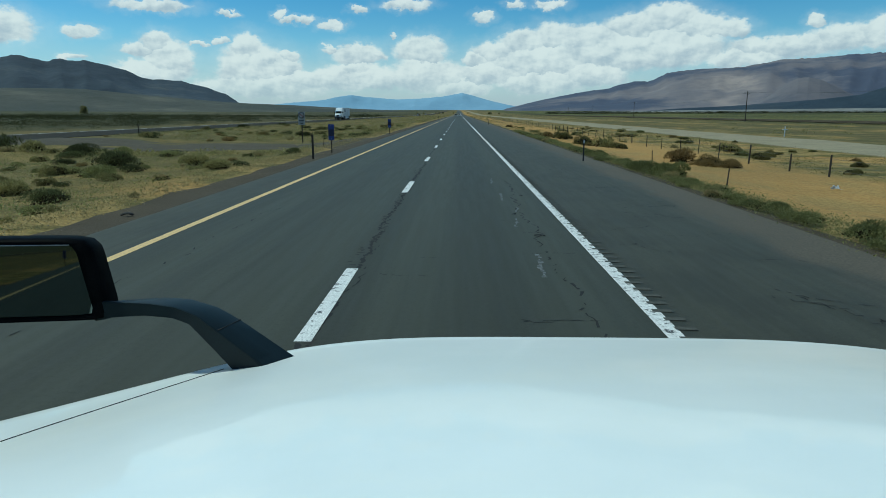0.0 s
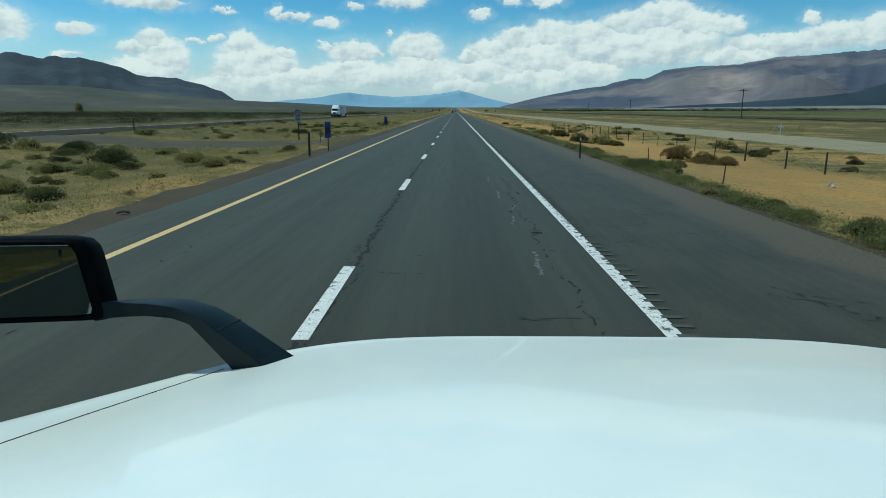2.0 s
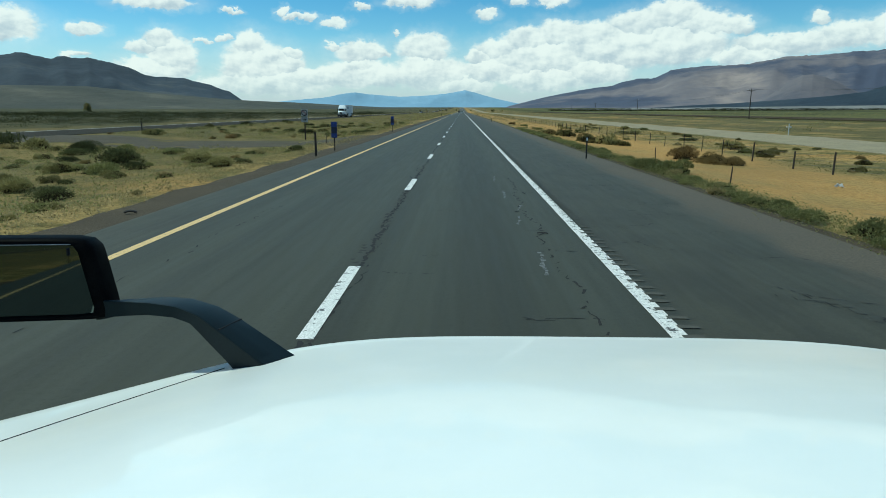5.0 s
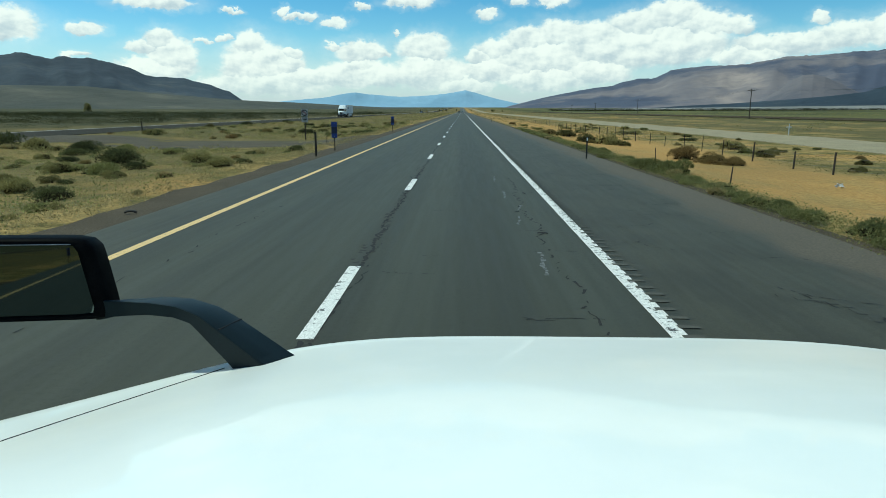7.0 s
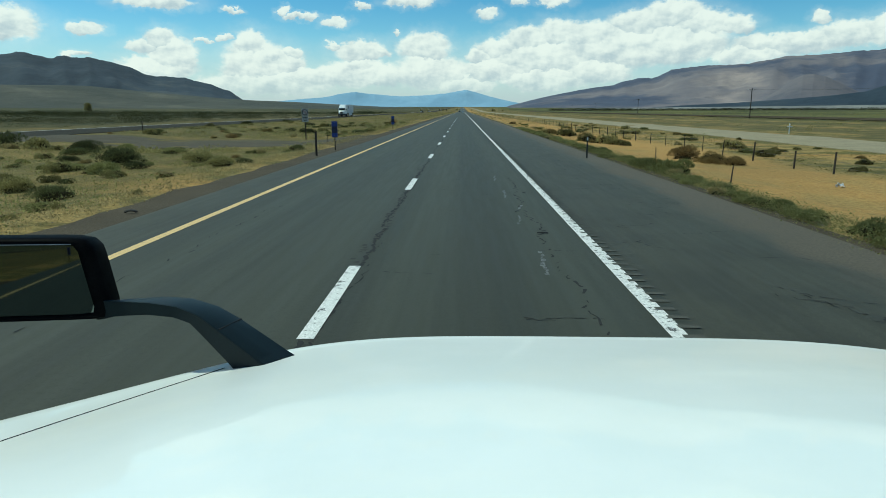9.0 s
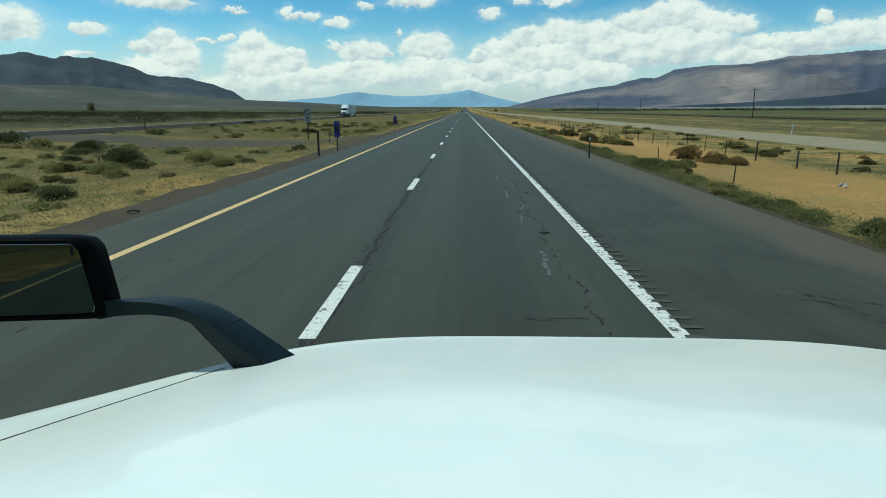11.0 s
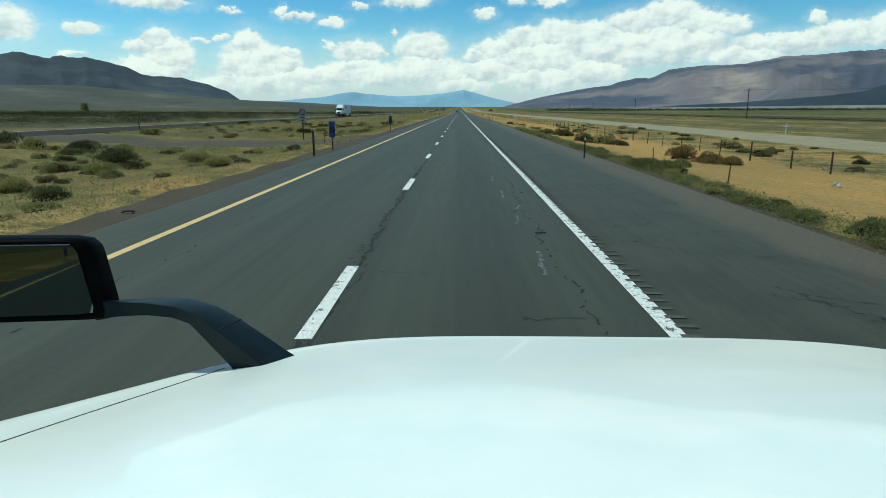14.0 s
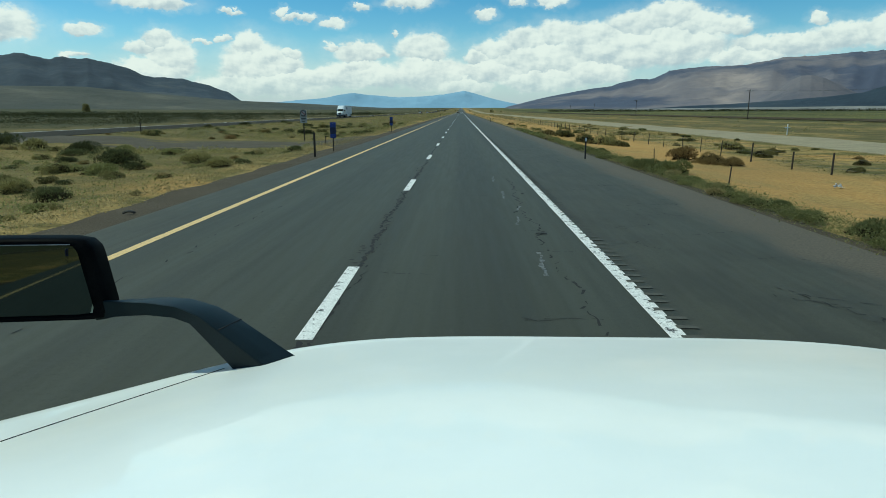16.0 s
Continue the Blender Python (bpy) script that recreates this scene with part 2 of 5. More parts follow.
GRAVEL_DARK, GRAVEL_PALE = (0.040, 0.033, 0.024), (0.112, 0.092, 0.066)
WHITE_X, DASH_X, YELLOW_X = 1.97, -1.69, -5.46   # lane lines of the near carriageway
WHEELS = (-4.5, -2.7, -0.8, 1.15)
dull_asphalt = loose_material("dull_asphalt", (0.022, 0.020, 0.015), (0.042, 0.038, 0.029), 30)
asphalt = asphalt_material("asphalt", (0.0264, 0.0284, 0.0205), 0.8)
shoulder_asphalt = asphalt_material("shoulder_asphalt", (0.0345, 0.0348, 0.0240), 0.4, True)


def line_material(name, col, wear, under=(0.06, 0.06, 0.06)):
    m = Mat(name, 0.6)
    chips = m.noise(9, 8, 0.72)
    dirt = m.noise(60, 4, 0.6, m.scaled(1, 0.3, 1))
    c = m.mix(m.ramp(dirt, 0.35, 0.7), tuple(v * 0.72 for v in col), col)
    return m.done(m.mix(m.ramp(chips, wear, wear + 0.05), under, c), bump=chips, dist=0.003)


white_line = line_material("white_line", (0.78, 0.78, 0.76), 0.40)
dash_paint = line_material("dash_paint", (0.8, 0.8, 0.78), 0.39)
yellow_line = line_material("yellow_line", (0.76, 0.52, 0.22), 0.33)
crack_mat = simple("crack_shadow", (0.012, 0.012, 0.012), 0.95, grain=20)
groove_mat = simple("groove", (0.062, 0.062, 0.052), 0.9, grain=40)
ravel_mat = simple("ravelled_joint", (0.027, 0.0255, 0.021), 0.9, grain=40)
scuff_mat = line_material("scuff", (0.17, 0.17, 0.162), 0.47, (0.05, 0.052, 0.045))


def ground_material():
    m = Mat("desert_ground", 0.95)
    x = m.axis(0)
    big, mid, fine = m.noise(0.035, 5), m.noise(0.3, 6, 0.62), m.noise(9, 6, 0.7)
    sand = m.mix(m.ramp(fine, 0.3, 0.7), (0.29, 0.168, 0.058), (0.48, 0.292, 0.105))
    straw = m.mix(m.ramp(fine, 0.3, 0.7), (0.20, 0.137, 0.050), (0.40, 0.285, 0.115))
    sage = m.mix(m.ramp(fine, 0.35, 0.65), (0.06, 0.056, 0.020), (0.17, 0.15, 0.052))
    col = m.mix(m.ramp(mid, 0.42, 0.58), straw, sage)
    col = m.mix(m.ramp(m.noise(0.12, 5), 0.52, 0.62, 0, 0.8), col, sand)
    # tufts and low cover, dark against the dry grass
    tufts = m.noise(1.5, 5, 0.65)
    col = m.mix(m.ramp(tufts, 0.52, 0.64, 0, 0.6), col, m.mix(m.ramp(fine, 0.35, 0.65), (0.045, 0.042, 0.016), (0.115, 0.10, 0.038)))
    col = m.mix(m.ramp(tufts, 0.44, 0.34, 0, 0.5), col, m.mix(m.ramp(fine, 0.3, 0.7), (0.28, 0.20, 0.082), (0.45, 0.335, 0.15)))
    # bare sandy belt between the road and the fence
    belt = m.math("MULTIPLY", m.ramp(x, 7.2, 8.6), m.ramp(x, 17.5, 14.5))
    belt = m.math("MULTIPLY", belt, m.ramp(mid, 0.74, 0.6))
    patchy = m.mix(m.ramp(m.noise(0.35, 5, 0.6, m.scaled(1.0, 0.5, 1)), 0.46, 0.66, 0, 0.75), sand, straw)
    patchy = m.mix(m.ramp(m.noise(2.2, 5, 0.7), 0.56, 0.68, 0, 0.5), patchy, (0.16, 0.115, 0.055))
    col = m.mix(belt, col, patchy)
    # the median and the country beyond it are more overgrown
    lush = m.math("MULTIPLY", m.ramp(x, -8.8, -11.0), m.ramp(m.noise(0.22, 6, 0.65), 0.38, 0.58, 0.45, 0.85))
    col = m.mix(lush, col, m.mix(m.ramp(fine, 0.35, 0.65), (0.055, 0.048, 0.018), (0.16, 0.13, 0.048)))
    # darker scrub beyond the frontage road, broken by pale bare strips
    far_side = m.math("MULTIPLY", m.ramp(x, 33, 39), m.ramp(m.noise(0.06, 5, 0.6, m.scaled(1.0, 0.3, 1)), 0.60, 0.47, 0.0, 0.75))
    col = m.mix(far_side, col, m.mix(m.ramp(fine, 0.35, 0.65), (0.050, 0.048, 0.021), (0.125, 0.112, 0.050)))
    # far country: hay fields and darker scrub in long strips
    strips = m.noise(0.02, 4, 0.5, m.scaled(1.0, 0.12, 1))
    far_x = m.ramp(m.math("ABSOLUTE", x), 60, 130)
    plain = m.mix(m.ramp(strips, 0.42, 0.58), (0.042, 0.053, 0.022), (0.128, 0.130, 0.045))
    plain = m.mix(m.ramp(mid, 0.5, 0.7, 0, 0.6), plain, (0.05, 0.055, 0.03))
    col = m.mix(m.math("MULTIPLY", far_x, 0.8), col, plain)
    scrub = m.math("MULTIPLY", m.ramp(x, -46, -60), m.ramp(m.noise(0.03, 5, 0.6), 0.36, 0.58, 0.5, 0.95))
    bands = m.noise(0.02, 5, 0.6, m.scaled(0.22, 1.0, 1))
    pale = m.math("MULTIPLY", m.ramp(x, -46, -60), m.ramp(bands, 0.54, 0.63, 0, 0.75))
    col = m.mix(scrub, col, m.mix(m.ramp(mid, 0.4, 0.6), (0.026, 0.030, 0.015), (0.066, 0.064, 0.033)))
    col = m.mix(pale, col, m.mix(m.ramp(fine, 0.3, 0.7), (0.15, 0.12, 0.065), (0.27, 0.215, 0.125)))
    col = m.mix(m.ramp(big, 0.42, 0.62, 0, 0.35), col, (0.07, 0.072, 0.04))
    m.b.inputs["Specular IOR Level"].default_value = 0.1
    return m.done(col, 0.95, fine, 0.05, 0.7)


desert = ground_material()


gravel_verge = loose_material("gravel_verge", GRAVEL_DARK, GRAVEL_PALE, 26)
crossover_gravel = loose_material("crossover_gravel", (0.053, 0.046, 0.034), (0.118, 0.102, 0.076), 10)
dirt_road_mat = loose_material("dirt_road", (0.205, 0.178, 0.118), (0.350, 0.305, 0.208), 5)
pebble_mat = loose_material("pebbles", (0.12, 0.105, 0.085), (0.24, 0.215, 0.18), 12, 0.01)


def leaf_material(name, a, b, c=None):
    m = Mat(name, 0.8)
    col = m.mix(m.island(), a, b)
    col = m.mix(m.ramp(m.chance(), 0.1, 1.0, 0.0, 0.85), col, c or a)
    col = m.mix(m.ramp(m.noise(6, 3), 0.3, 0.7, 0, 0.35), col, tuple(v * 0.55 for v in a))
    m.b.inputs["Specular IOR Level"].default_value = 0.15
    thin = m.n.new("ShaderNodeBsdfTranslucent")
    m.l.new(col, thin.inputs["Color"])
    both = m.n.new("ShaderNodeMixShader")
    both.inputs[0].default_value = 0.5
    m.l.new(m.b.outputs[0], both.inputs[1])
    m.l.new(thin.outputs[0], both.inputs[2])
    m.l.new(both.outputs[0], m.n["Material Output"].inputs["Surface"])
    return m.done(col)


sage_leaf = leaf_material("sage_leaf", (0.19, 0.172, 0.062), (0.42, 0.375, 0.165), (0.09, 0.085, 0.034))
green_leaf = leaf_material("green_leaf", (0.165, 0.17, 0.06), (0.37, 0.36, 0.15), (0.10, 0.105, 0.042))
bush_leaf = leaf_material("bush_leaf", (0.06, 0.068, 0.026), (0.17, 0.18, 0.08), (0.04, 0.045, 0.02))
dry_leaf = leaf_material("dry_leaf", (0.15, 0.10, 0.04), (0.34, 0.23, 0.10), (0.22, 0.18, 0.07))
straw_leaf = leaf_material("straw_leaf", (0.24, 0.19, 0.085), (0.50, 0.40, 0.20), (0.30, 0.27, 0.12))
# near-black twig tone that carries the shade inside the bushes
twig_shade = leaf_material("twig_shade", (0.030, 0.027, 0.015), (0.065, 0.055, 0.030))
dark_leaf = leaf_material("dark_leaf", (0.032, 0.037, 0.015), (0.075, 0.08, 0.034))
twig_mat = simple("twig_bark", (0.10, 0.075, 0.05), 0.9, grain=40)


def rock_material(name, low, mid, high, scale):
    m = Mat(name, 0.95)
    n1, n2 = m.noise(scale, 7, 0.6), m.noise(scale * 6, 6, 0.65)
    col = m.mix(m.ramp(n1, 0.43, 0.55), low, mid)
    col = m.mix(m.ramp(n1, 0.55, 0.68), col, high)
    return m.done(m.mix(m.ramp(n2, 0.4, 0.75, 0, 0.4), col, low), bump=n2, dist=9, strength=0.6)


# the dark blue low tone stands in for cloud shadow on the slopes
hill_east = rock_material("tan_hill_cloud_shade", (0.055, 0.066, 0.105), (0.165, 0.147, 0.158), (0.32, 0.262, 0.24), 0.0013)
# cloud shadow over the ridge put into the dark blue tones
hill_west = rock_material("dark_hill_shade", (0.008, 0.020, 0.036), (0.019, 0.034, 0.053), (0.055, 0.066, 0.072), 0.0024)
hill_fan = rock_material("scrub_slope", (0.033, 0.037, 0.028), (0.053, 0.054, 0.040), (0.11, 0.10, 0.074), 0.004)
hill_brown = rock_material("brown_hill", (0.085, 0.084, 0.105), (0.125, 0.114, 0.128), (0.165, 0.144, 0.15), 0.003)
alkali = rock_material("alkali_crust", (0.16, 0.16, 0.15), (0.24, 0.235, 0.22), (0.32, 0.31, 0.295), 0.006)
# distance haze put into the blue base colour, with a faint glow
hill_far = Mat("far_hill_haze", 1.0)
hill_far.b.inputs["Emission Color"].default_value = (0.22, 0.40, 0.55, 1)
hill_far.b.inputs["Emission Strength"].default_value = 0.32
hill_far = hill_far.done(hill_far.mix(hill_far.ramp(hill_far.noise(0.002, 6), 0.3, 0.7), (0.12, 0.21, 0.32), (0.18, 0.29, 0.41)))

white_paint = Mat("white_truck_paint", 0.34, 0.0, 0.42)
white_paint.b.inputs["Coat Roughness"].default_value = 0.03
wp_dust, wp_film = white_paint.noise(2.5, 5), white_paint.noise(90, 4, 0.7)
white_paint = white_paint.done(white_paint.mix(white_paint.ramp(wp_dust, 0.35, 0.7), (0.80, 0.84, 0.84), (0.87, 0.90, 0.90)),
                               white_paint.ramp(wp_film, 0.3, 0.7, 0.3, 0.34))
seam_mat = simple("seam_gap", (0.02, 0.025, 0.028), 0.8)
black_plastic = simple("black_plastic", (0.004, 0.0045, 0.005), 0.5, grain=200, amount=0.3, bump=0.0006)
arm_plastic = simple("grey_black_plastic", (0.009, 0.016, 0.018), 0.5, grain=240, amount=0.12)
for dull, shine in ((black_plastic, 0.03), (arm_plastic, 0.22)):
    dull.node_tree.nodes["Principled BSDF"].inputs["Specular IOR Level"].default_value = shine
    dull.node_tree.nodes["Principled BSDF"].inputs["IOR"].default_value = 1.25 if dull is black_plastic else 1.5
mirror_glass = Mat("mirror_glass", 0.02, 1.0).done((0.125, 0.15, 0.135))
chrome = simple("chrome", (0.6, 0.6, 0.6), 0.12, 1.0)
tyre_rubber = simple("tyre_rubber", (0.02, 0.02, 0.02), 0.85)
rim_metal = simple("rim_metal", (0.45, 0.45, 0.46), 0.3, 0.9)
dark_glass = simple("dark_glass", (0.01, 0.013, 0.016), 0.06, coat=1.0)
cab_lining = simple("cab_lining", (0.06, 0.06, 0.065), 0.8)
trailer_paint = simple("trailer_white", (0.62, 0.66, 0.68), 0.45, grain=3, amount=0.1)
grille_mat = simple("grille_dark", (0.03, 0.03, 0.035), 0.4)
lamp_glass = simple("lamp_glass", (0.75, 0.77, 0.78), 0.15)
logo_blue = simple("faded_blue_print", (0.10, 0.14, 0.22), 0.5)
sign_blue = simple("sign_blue", (0.012, 0.035, 0.20), 0.5, grain=20, amount=0.3)
sign_navy = simple("sign_navy", (0.008, 0.012, 0.045), 0.5)
sign_white = simple("sign_white", (0.36, 0.36, 0.35), 0.5)
sign_black = simple("sign_black", (0.015, 0.015, 0.015), 0.5)
sign_red = simple("sign_red", (0.30, 0.03, 0.03), 0.5)
post_steel = simple("post_steel", (0.022, 0.019, 0.017), 0.7, 0.2, grain=60)
post_wood = simple("weathered_wood", (0.045, 0.036, 0.028), 0.9, grain=40, bump=0.003)
post_dark = simple("dark_post", (0.028, 0.028, 0.028), 0.7)
reflector_white = simple("reflector_white", (0.7, 0.7, 0.68), 0.3)
wire_mat = simple("fence_wire", (0.18, 0.16, 0.14), 0.5, 0.7)
cable_mat = simple("power_cable", (0.02, 0.02, 0.02), 0.6)
debris_white = simple("white_plastic_scrap", (0.75, 0.76, 0.76), 0.5)


# ---- mesh helpers ----
def mesh_from(name, verts, faces, material, smooth=False):
    me = bpy.data.meshes.new(name)
    me.from_pydata(verts if isinstance(verts, list) else verts.tolist(), [], faces)
    me.materials.append(material)
    if smooth:
        me.polygons.foreach_set("use_smooth", [True] * len(me.polygons))
    me.update()
    return me


def thing(name, at=(0, 0, 0), label="", category="", group="", kind="", turn=0.0):
    ob = new(name)
    ob.empty_display_size = 0.1
    ob.matrix_basis = pose(*at, 0, 0, turn)
    return tagged(ob, label, category, group, kind)


def part(name, bm, material, parent, label="", smooth=False, at=(0, 0, 0)):
    me = bpy.data.meshes.new(name)
    bm.to_mesh(me)
    bm.free()
    me.materials.append(material)
    if smooth:
        me.polygons.foreach_set("use_smooth", [True] * len(me.polygons))
    ob = new(name, me)
    ob.parent = parent
    ob.location = at
    return tagged(ob, label)


def part_mesh(name, me, parent, label="", at=(0, 0, 0)):
    ob = new(name, me)
    ob.parent = parent
    ob.location = at
    return tagged(ob, label)


def box(cx, cy, cz, sx, sy, sz, bevel=0.0, bm=None, seg=2):
    own = bmesh.new()
    bmesh.ops.create_cube(own, size=1.0)
    for v in own.verts:
        v.co = Vector((cx + v.co.x * sx, cy + v.co.y * sy, cz + v.co.z * sz))
    if bevel:
        bmesh.ops.bevel(own, geom=own.edges[:], offset=bevel, segments=seg, affect="EDGES", profile=0.7)
    return own if bm is None else joined(bm, own)


def joined(bm, other):
    me = bpy.data.meshes.new("joint")
    other.to_mesh(me)
    other.free()
    bm.from_mesh(me)
    bpy.data.meshes.remove(me)
    return bm


def rod(p, q, r0, r1=None, sides=10, bm=None):
    own = bmesh.new()
    p, q = Vector(p), Vector(q)
    bmesh.ops.create_cone(own, cap_ends=True, segments=sides, radius1=r0, radius2=r0 if r1 is None else r1, depth=(q - p).length)
    m = Matrix.Translation((p + q) / 2) @ (q - p).to_track_quat("Z", "Y").to_matrix().to_4x4()
    bmesh.ops.transform(own, matrix=m, verts=own.verts)
    return own if bm is None else joined(bm, own)


def tube(points, radii, sides=10, flat=1.0):
    """A bent tube through points; flat squeezes its height."""
    bm = bmesh.new()
    rings = []
    for i, p in enumerate(points):
        p = Vector(p)
        a, b = Vector(points[max(0, i - 1)]), Vector(points[min(len(points) - 1, i + 1)])
        d = (b - a).normalized()
        side = d.cross(Vector((0, 0, 1))).normalized()
        up = side.cross(d).normalized()
        rings.append([bm.verts.new(p + side * math.cos(k) * radii[i] + up * math.sin(k) * radii[i] * flat)
                      for k in (2 * math.pi * j / sides for j in range(sides))])
    for r, s in zip(rings, rings[1:]):
        for j in range(sides):
            bm.faces.new((r[j], r[(j + 1) % sides], s[(j + 1) % sides], s[j]))
    bm.faces.new(rings[0][::-1])
    bm.faces.new(rings[-1])
    bmesh.ops.recalc_face_normals(bm, faces=bm.faces)
    return bm


def strip(xs, ys, height, lift):
    """A sheet over the lines xs (metres across) and ys (metres along) that follows height(x, y)."""
    bm = bmesh.new()
    grid = [[bm.verts.new((x, y, height(x, y) + lift)) for x in xs] for y in ys]
    for r, s in zip(grid, grid[1:]):
        for j in range(len(xs) - 1):
            bm.faces.new((r[j], r[j + 1], s[j + 1], s[j]))
    return bm


def steps(a, b, first, grow):
    out, d = [a], first
    while out[-1] + d < b:
        out.append(out[-1] + d)
        d *= grow
    return out + [b]


# ---- ground ----
def smooth01(v, lo, hi):
    v = min(1.0, max(0.0, (v - lo) / (hi - lo)))
    return v * v * (3 - 2 * v)


def rise(x, y):
    r = math.hypot(x, y)
    return max(0.0, r - 900) * 0.0065 + smooth01(-x, 300, 2500) * max(0.0, r - 500) * 0.006


def land(x, y):
    """Height of the country round the road, whose crown is at 0."""
    z = rise(x, y)
    out = max(x - 6.6, -8.2 - x, 0.0)
    dip = smooth01(out, 0, 5.5) * 0.42
    if x < 0:
        dip *= 1 - smooth01(-x, 24, 32)
    bumps = noise.noise((x * 0.12, y * 0.12, 0.3)) * 0.16 + noise.noise((x * 0.45, y * 0.45, 4.1)) * 0.05
    roadside = smooth01(out, 0.3, 4)
    if -49 < x < -33:
        roadside = 0.0
    if 22 < x < 36:
        roadside *= 0.25
    return z - dip + bumps * roadside


def road_height(x, y):
    return rise(0, y)


near = steps(0, 4800, 1.2, 1.045)
line_x = sorted({-v for v in near} | set(near))
line_y = sorted({-v for v in steps(0, 4800, 3.0, 1.12)} | set(steps(0, 4800, 1.2, 1.032)))
verts = []
for y in line_y:
    for x in line_x:
        z = land(x, y)
        if -8.4 < x < 7.0:
            z = rise(0, y) - 0.12
        elif -47.2 < x < -35.4:
            z -= 0.05
        verts.append((x, y, z - 0.02))
nx = len(line_x)
faces = [(j * nx + i, j * nx + i + 1, (j + 1) * nx + i + 1, (j + 1) * nx + i) for j in range(len(line_y) - 1) for i in range(nx - 1)]
ground = new("ground", mesh_from("ground", verts, faces, desert, True))
tagged(ground, "sandy high desert plain with dry grass and sagebrush", "ground", kind="structure")

along = sorted({-v for v in steps(0, 900, 6, 1.2)} | set(steps(0, 3400, 3, 1.05)))


def slab(name, x0, x1, lift, material, label, ys=None, skirt=0.1, cols=6, height=road_height):
    """A paved band with thickness."""
    xs = [x0 + (x1 - x0) * i / cols for i in range(cols + 1)]
    bm = strip(xs, ys or along, height, lift)
    edge = [e for e in bm.edges if e.is_boundary]
    ext = bmesh.ops.extrude_edge_only(bm, edges=edge)["geom"]
    for v in ext:
        if isinstance(v, bmesh.types.BMVert):
            v.co.z -= skirt
    bmesh.ops.recalc_face_normals(bm, faces=bm.faces)
    me = bpy.data.meshes.new(name)
    bm.to_mesh(me)
    bm.free()
    me.materials.append(material)
    return tagged(new(name, me), label, name.split("_")[0] if "_" not in name else name.replace("_", " "), kind="structure")


road = slab("road", YELLOW_X - 0.25, WHITE_X + 0.25, 0.0, asphalt, "grey worn two-lane asphalt highway carriageway")
shoulder = slab("shoulder", WHITE_X + 0.25, 6.3, -0.004, shoulder_asphalt, "cracked brownish asphalt shoulder beside the white line")
slab("shoulder", YELLOW_X - 1.45, YELLOW_X - 0.25, -0.004, shoulder_asphalt, "narrow asphalt shoulder beside the yellow line")


def verge_band(x0, x1, side, label):
    ys = steps(-40, 420, 0.8, 1.012)
    bm = bmesh.new()
    rows = []
    for y in ys:
        wob = 0.22 * noise.noise((side * 7.1, y * 0.35, 2.0)) + 0.1 * noise.noise((side * 3.1, y * 1.3, 7.0))
        inner = x0
        xs = [inner + (x1 + wob * 2 - inner) * i / 5 for i in range(6)]
        rows.append([bm.verts.new((x, y, (-0.02, -0.026, -0.034, -0.045, -0.065, -0.09)[i])) for i, x in enumerate(xs)])
    for r, s in zip(rows, rows[1:]):
        for j in range(5):
            bm.faces.new((r[j], r[j + 1], s[j + 1], s[j]) if side > 0 else (r[j + 1], r[j], s[j], s[j + 1]))
    me = bpy.data.meshes.new("gravel_verge")
    bm.to_mesh(me)
    bm.free()
    me.materials.append(gravel_verge)
    me.polygons.foreach_set("use_smooth", [True] * len(me.polygons))
    return tagged(new("gravel_verge", me), label, "gravel", kind="structure")


verge_band(6.2, 6.9, 1, "dark loose gravel edge below the outer shoulder")
verge_band(YELLOW_X - 1.4, -8.3, -1, "dark loose gravel edge along the median")

# the carriageway of the other direction
opposite = slab("road_opposite", -46.6, -36.0, 0.0, dull_asphalt, "distant opposite carriageway of grey asphalt", height=lambda x, y: rise(-41, y))
far_line = strip([-45.7, -45.35], along, lambda x, y: rise(-41, y), 0.012)
part("edge_line", far_line, white_line, opposite, "white edge line")
slab("frontage_road", 25.5, 34.5, 0.03, dirt_road_mat, "pale dirt frontage road behind the wire fence", cols=8,
     height=lambda x, y: land(x, y) + 0.1 * noise.noise((x * 0.4, y * 0.1, 9)))


def crossover():
    ys = [43 + i * 1.0 for i in range(22)]
    bm = bmesh.new()
    rows = []
    for i in range(50):
        x = -7.6 - i * 0.58
        wide = 1 + 1.2 * math.exp(-i / 4) + 0.25 * math.exp(-(49 - i) / 5)
        rows.append([bm.verts.new((x, 53 + (y - 53.5) * wide * 0.6 + 0.5 * noise.noise((x * 0.4, y * 0.4, 1)),
                                   land(x, y) + 0.03 - 0.1 * smooth01(x, -9.6, -7.8) - 0.16 * smooth01(abs(y - 53.5), 7.5, 10.5))) for y in ys])
    for r, s in zip(rows, rows[1:]):
        for j in range(len(ys) - 1):
            bm.faces.new((r[j], r[j + 1], s[j + 1], s[j]))
    me = bpy.data.meshes.new("crossover")
    bm.to_mesh(me)
    bm.free()
    me.materials.append(crossover_gravel)
    me.polygons.foreach_set("use_smooth", [True] * len(me.polygons))
    return tagged(new("crossover", me), "grey gravel crossover through the grassy median", "gravel track", kind="structure")


crossover()


